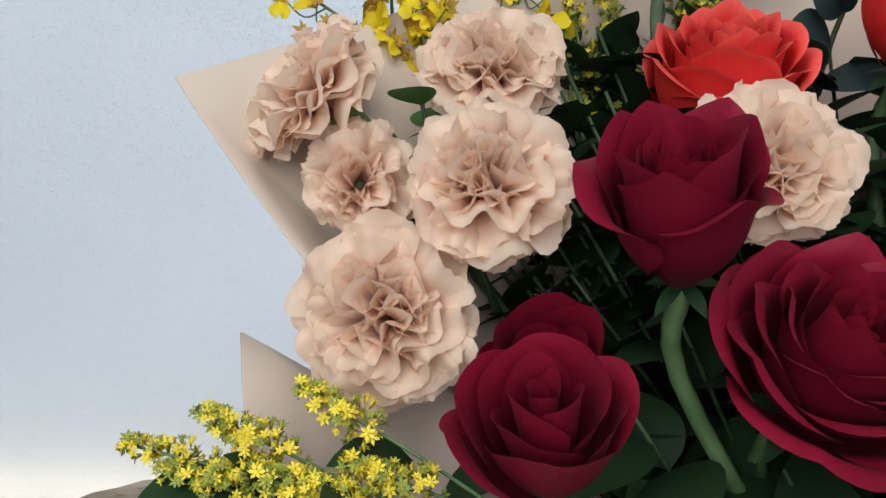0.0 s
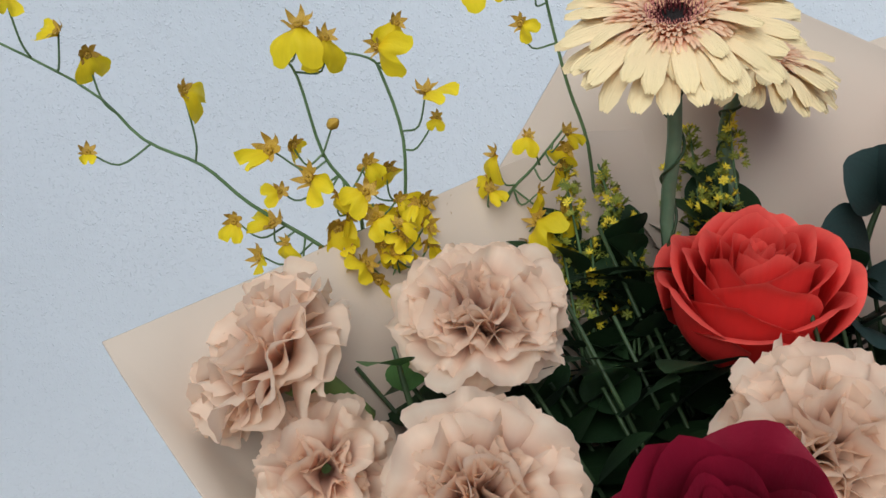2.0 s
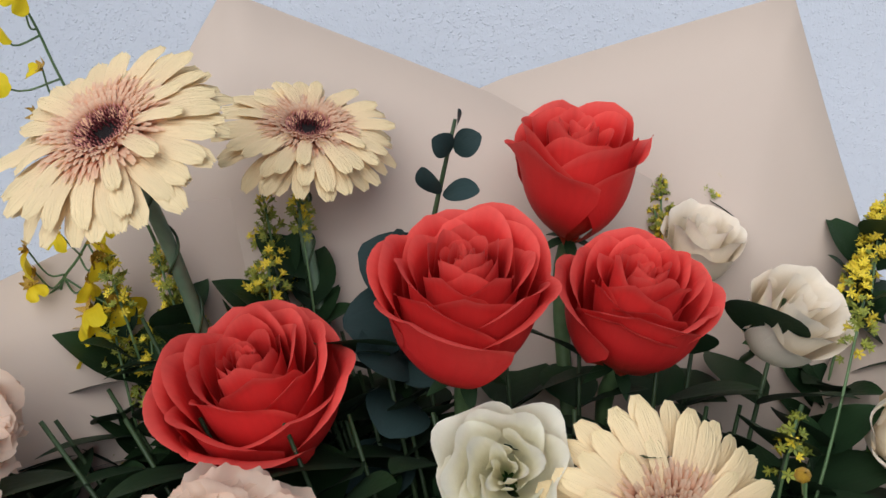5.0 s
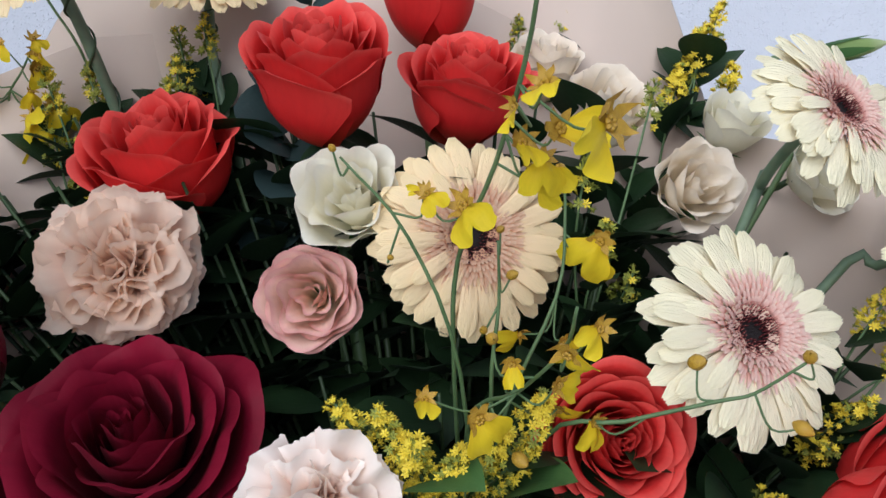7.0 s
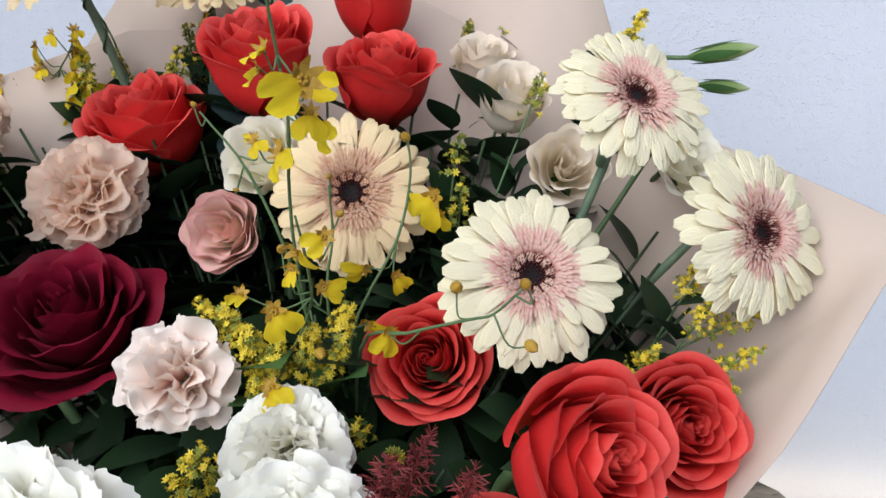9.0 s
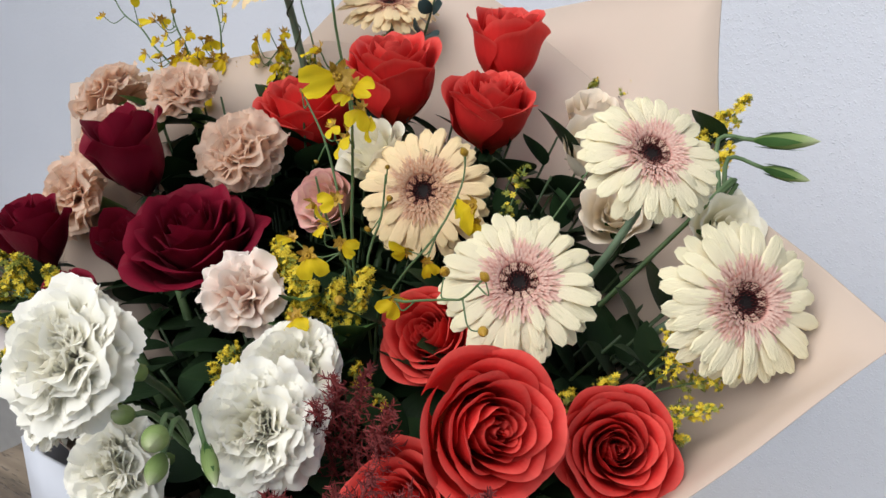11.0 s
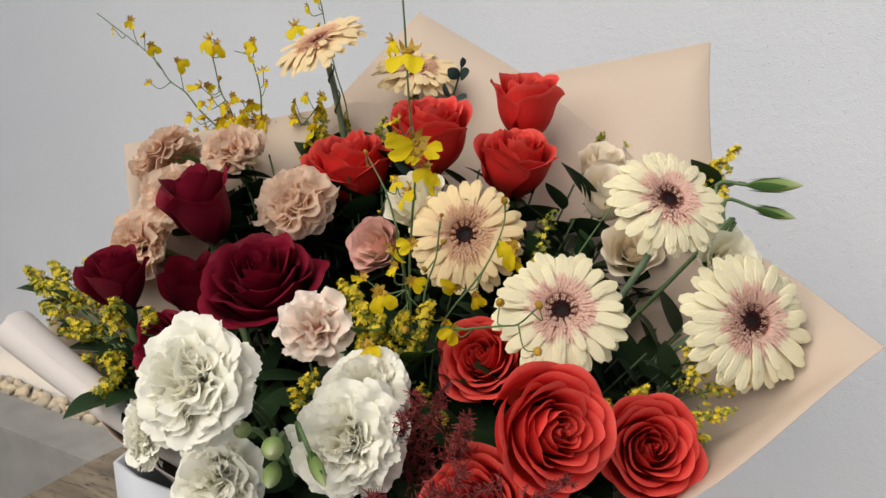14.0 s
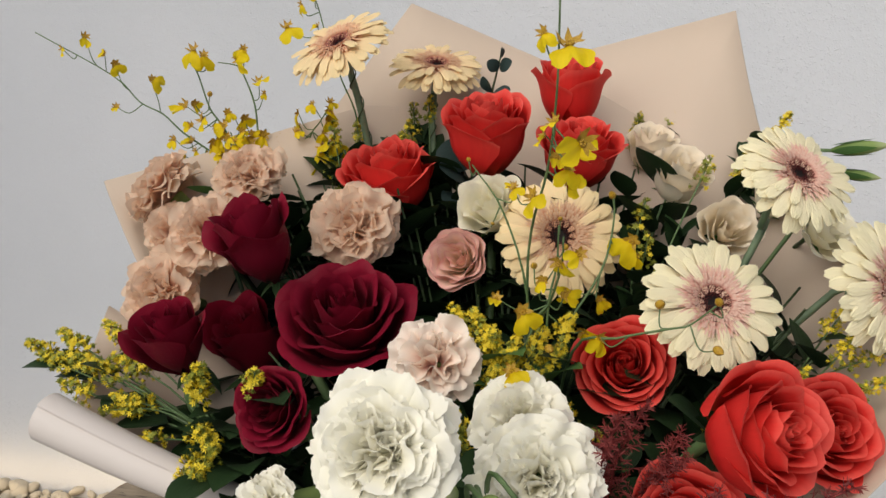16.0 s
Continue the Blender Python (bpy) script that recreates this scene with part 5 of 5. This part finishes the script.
goldenrod((0.36, 0.38, 1.12), [((0.43, 0.455, 1.292), 0.028), ((0.418, 0.45, 1.283), 0.028), ((0.402, 0.43, 1.268), 0.022), ((0.43, 0.43, 1.266), 0.02)], GR, 4, leaves=26, mat_leaf=LEAF)
goldenrod((0.32, 0.40, 1.12), [((0.368, 0.478, 1.297), 0.03), ((0.35, 0.475, 1.298), 0.022), ((0.325, 0.47, 1.292), 0.022), ((0.32, 0.46, 1.282), 0.018)], "goldenrod sprig with small greenish buds", 5, dense=110, open_share=0.2, leaves=14, grain=0.0021, mat_leaf=LEAF)
goldenrod((0.24, 0.24, 1.06), [((0.236, 0.195, 1.166), 0.024), ((0.246, 0.20, 1.156), 0.02), ((0.228, 0.196, 1.156), 0.024), ((0.243, 0.196, 1.172), 0.016)], GR, 6, dense=60, open_share=0.6, leaves=5)
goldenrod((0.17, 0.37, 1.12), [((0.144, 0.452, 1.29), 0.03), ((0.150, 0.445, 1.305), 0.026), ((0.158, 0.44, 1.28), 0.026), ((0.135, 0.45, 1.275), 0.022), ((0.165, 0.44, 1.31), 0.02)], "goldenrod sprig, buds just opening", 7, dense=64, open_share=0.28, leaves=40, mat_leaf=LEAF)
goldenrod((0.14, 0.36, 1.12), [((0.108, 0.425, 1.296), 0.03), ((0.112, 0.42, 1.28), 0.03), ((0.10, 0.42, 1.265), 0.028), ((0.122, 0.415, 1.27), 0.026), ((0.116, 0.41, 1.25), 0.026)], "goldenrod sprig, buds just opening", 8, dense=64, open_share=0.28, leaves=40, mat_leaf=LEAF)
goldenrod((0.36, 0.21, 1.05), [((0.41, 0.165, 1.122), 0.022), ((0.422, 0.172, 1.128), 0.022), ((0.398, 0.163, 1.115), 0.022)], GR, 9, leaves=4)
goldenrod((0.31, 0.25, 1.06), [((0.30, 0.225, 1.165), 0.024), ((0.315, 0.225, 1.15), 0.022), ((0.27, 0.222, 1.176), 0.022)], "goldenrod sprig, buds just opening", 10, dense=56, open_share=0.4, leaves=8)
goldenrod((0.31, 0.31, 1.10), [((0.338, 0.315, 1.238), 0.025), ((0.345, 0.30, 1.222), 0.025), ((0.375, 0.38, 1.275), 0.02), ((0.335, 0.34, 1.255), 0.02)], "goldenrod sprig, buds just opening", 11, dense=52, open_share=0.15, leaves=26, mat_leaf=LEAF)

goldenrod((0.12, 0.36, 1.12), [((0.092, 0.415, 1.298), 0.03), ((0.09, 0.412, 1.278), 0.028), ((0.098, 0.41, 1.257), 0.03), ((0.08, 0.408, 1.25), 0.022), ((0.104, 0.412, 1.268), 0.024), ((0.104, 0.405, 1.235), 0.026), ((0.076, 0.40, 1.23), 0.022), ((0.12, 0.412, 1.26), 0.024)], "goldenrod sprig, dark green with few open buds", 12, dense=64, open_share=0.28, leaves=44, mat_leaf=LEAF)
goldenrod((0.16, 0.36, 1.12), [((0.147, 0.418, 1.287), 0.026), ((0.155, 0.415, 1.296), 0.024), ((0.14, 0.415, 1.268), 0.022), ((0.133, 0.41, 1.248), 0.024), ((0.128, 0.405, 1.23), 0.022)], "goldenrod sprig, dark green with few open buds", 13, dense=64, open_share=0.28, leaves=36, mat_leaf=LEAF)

# ---- dark red plumes ----
astilbe((0.32, 0.20, 1.09), [(0.332, 0.165, 1.193), (0.342, 0.175, 1.195), (0.327, 0.160, 1.180), (0.358, 0.170, 1.185), (0.361, 0.155, 1.182)], "feathery dark red astilbe plume between the roses", 1)
astilbe((0.31, 0.18, 1.06), [(0.314, 0.125, 1.143), (0.331, 0.125, 1.155), (0.352, 0.120, 1.156), (0.361, 0.130, 1.168), (0.374, 0.135, 1.178), (0.393, 0.130, 1.179), (0.425, 0.135, 1.188)], "feathery dark red astilbe plume hanging over the paper", 2)

# ---- eucalyptus and foliage ----
def eucalyptus():
    pts = [(0.20, 0.36, 1.12), (0.205, 0.395, 1.24), (0.218, 0.405, 1.30), (0.230, 0.408, 1.345)]
    base = Vector(pts[0])
    t = thing("eucalyptus_twig", Matrix.Translation(base), "eucalyptus twig with round blue-green leaves", "eucalyptus")
    j = Joined()
    j.tube([Vector(p) - base for p in pts], 0.0018, 0.0007, 6)
    piece("stem", j.mesh("stem", [STEM_DARK]), t)

    def fn(u, v):
        w = 0.44 * math.sin(math.pi * min(0.985, v * 0.97 + 0.015)) ** 0.62
        return (u * w, v, 0.10 * abs(u) * w + 0.08 * math.sin(v * 3))
    me = sheet("eucalyptus_leaf", fn, 6, 9, LEAF_BLUE)
    for place, along, up, size in [((0.224, 0.405, 1.318), (0.9, -0.3, 0.1), (0, -0.4, 0.9), 0.014), ((0.222, 0.405, 1.318), (-0.35, -0.2, 0.9), (-0.6, -0.7, 0.1), 0.013), ((0.228, 0.406, 1.334), (-0.5, -0.4, 0.5), (0, -0.9, 0.3), 0.011),
                                   ((0.229, 0.406, 1.334), (0.8, -0.3, 0.5), (0, -0.8, 0.5), 0.012), ((0.214, 0.403, 1.285), (-0.7, -0.3, 0.6), (0.3, -0.9, 0.2), 0.030), ((0.210, 0.40, 1.27), (-0.8, -0.4, 0.2), (0.2, -0.8, 0.5), 0.030),
                                   ((0.206, 0.396, 1.255), (-0.5, -0.6, 0.4), (0.1, -0.6, 0.8), 0.030), ((0.204, 0.39, 1.24), (-0.2, -0.8, 0.1), (0.3, -0.4, 0.8), 0.030), ((0.206, 0.396, 1.255), (0.6, -0.6, 0.1), (0, -0.5, 0.8), 0.030),
                                   ((0.212, 0.40, 1.285), (-0.1, -0.3, 0.9), (-0.9, -0.3, 0.1), 0.026), ((0.203, 0.385, 1.22), (-0.6, -0.7, -0.1), (0, -0.4, 0.9), 0.032), ((0.23, 0.407, 1.342), (0.1, -0.3, 0.9), (0.9, -0.3, 0), 0.008)]:
        piece("leaf", me, t, aimed(Vector(place) - base, along, up, size))


eucalyptus()
fr = random.Random(12)
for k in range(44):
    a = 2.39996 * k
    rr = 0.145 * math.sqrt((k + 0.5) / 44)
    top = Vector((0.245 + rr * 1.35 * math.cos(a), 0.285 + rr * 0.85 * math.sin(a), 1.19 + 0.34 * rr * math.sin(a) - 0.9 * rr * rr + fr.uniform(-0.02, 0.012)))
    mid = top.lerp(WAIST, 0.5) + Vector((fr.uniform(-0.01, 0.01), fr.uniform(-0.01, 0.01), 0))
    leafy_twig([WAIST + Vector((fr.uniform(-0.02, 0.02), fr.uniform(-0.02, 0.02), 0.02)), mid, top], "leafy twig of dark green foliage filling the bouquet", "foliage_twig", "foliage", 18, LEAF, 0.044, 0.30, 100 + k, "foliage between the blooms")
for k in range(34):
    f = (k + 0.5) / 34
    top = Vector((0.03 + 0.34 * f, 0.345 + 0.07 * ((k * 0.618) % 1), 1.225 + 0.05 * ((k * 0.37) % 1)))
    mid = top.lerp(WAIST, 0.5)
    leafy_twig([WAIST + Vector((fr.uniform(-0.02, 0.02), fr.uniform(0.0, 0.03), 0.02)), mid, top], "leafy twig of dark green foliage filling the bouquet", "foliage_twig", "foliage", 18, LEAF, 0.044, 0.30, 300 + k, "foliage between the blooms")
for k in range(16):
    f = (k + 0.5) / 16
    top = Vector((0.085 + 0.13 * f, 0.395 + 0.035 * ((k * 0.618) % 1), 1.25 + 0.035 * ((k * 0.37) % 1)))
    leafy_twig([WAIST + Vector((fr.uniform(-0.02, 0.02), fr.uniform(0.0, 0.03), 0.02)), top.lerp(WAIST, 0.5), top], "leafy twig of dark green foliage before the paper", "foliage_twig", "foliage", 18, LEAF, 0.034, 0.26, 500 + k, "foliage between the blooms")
# extra twigs that keep light off the paper behind the carnations
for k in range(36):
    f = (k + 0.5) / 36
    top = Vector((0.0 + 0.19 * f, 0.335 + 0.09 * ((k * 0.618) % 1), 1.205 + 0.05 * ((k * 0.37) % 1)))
    leafy_twig([WAIST + Vector((fr.uniform(-0.02, 0.02), fr.uniform(0.0, 0.03), 0.02)), top.lerp(WAIST, 0.5), top], "leafy dark green twig added behind the carnations to block light", "foliage_twig", "foliage", 20, LEAF, 0.040, 0.34, 700 + k, "foliage between the blooms")
# more dark twigs, added for the deep shade behind the gerberas
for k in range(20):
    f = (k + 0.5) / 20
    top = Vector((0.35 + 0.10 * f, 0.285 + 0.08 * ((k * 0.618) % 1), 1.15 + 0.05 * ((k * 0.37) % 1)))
    leafy_twig([WAIST + Vector((fr.uniform(-0.02, 0.02), fr.uniform(-0.02, 0.02), 0.02)), top.lerp(WAIST, 0.5), top], "leafy dark green twig added behind the gerberas to darken the gaps", "foliage_twig", "foliage", 20, LEAF, 0.038, 0.28, 900 + k, "foliage between the blooms")
leafy_twig([(0.06, 0.31, 1.18), (0.036, 0.326, 1.235), (0.028, 0.332, 1.262)], "short leafy twig with broad green leaves", "broad_leaf_twig", "foliage", 5, LEAF_MID, 0.024, 0.36, 5)
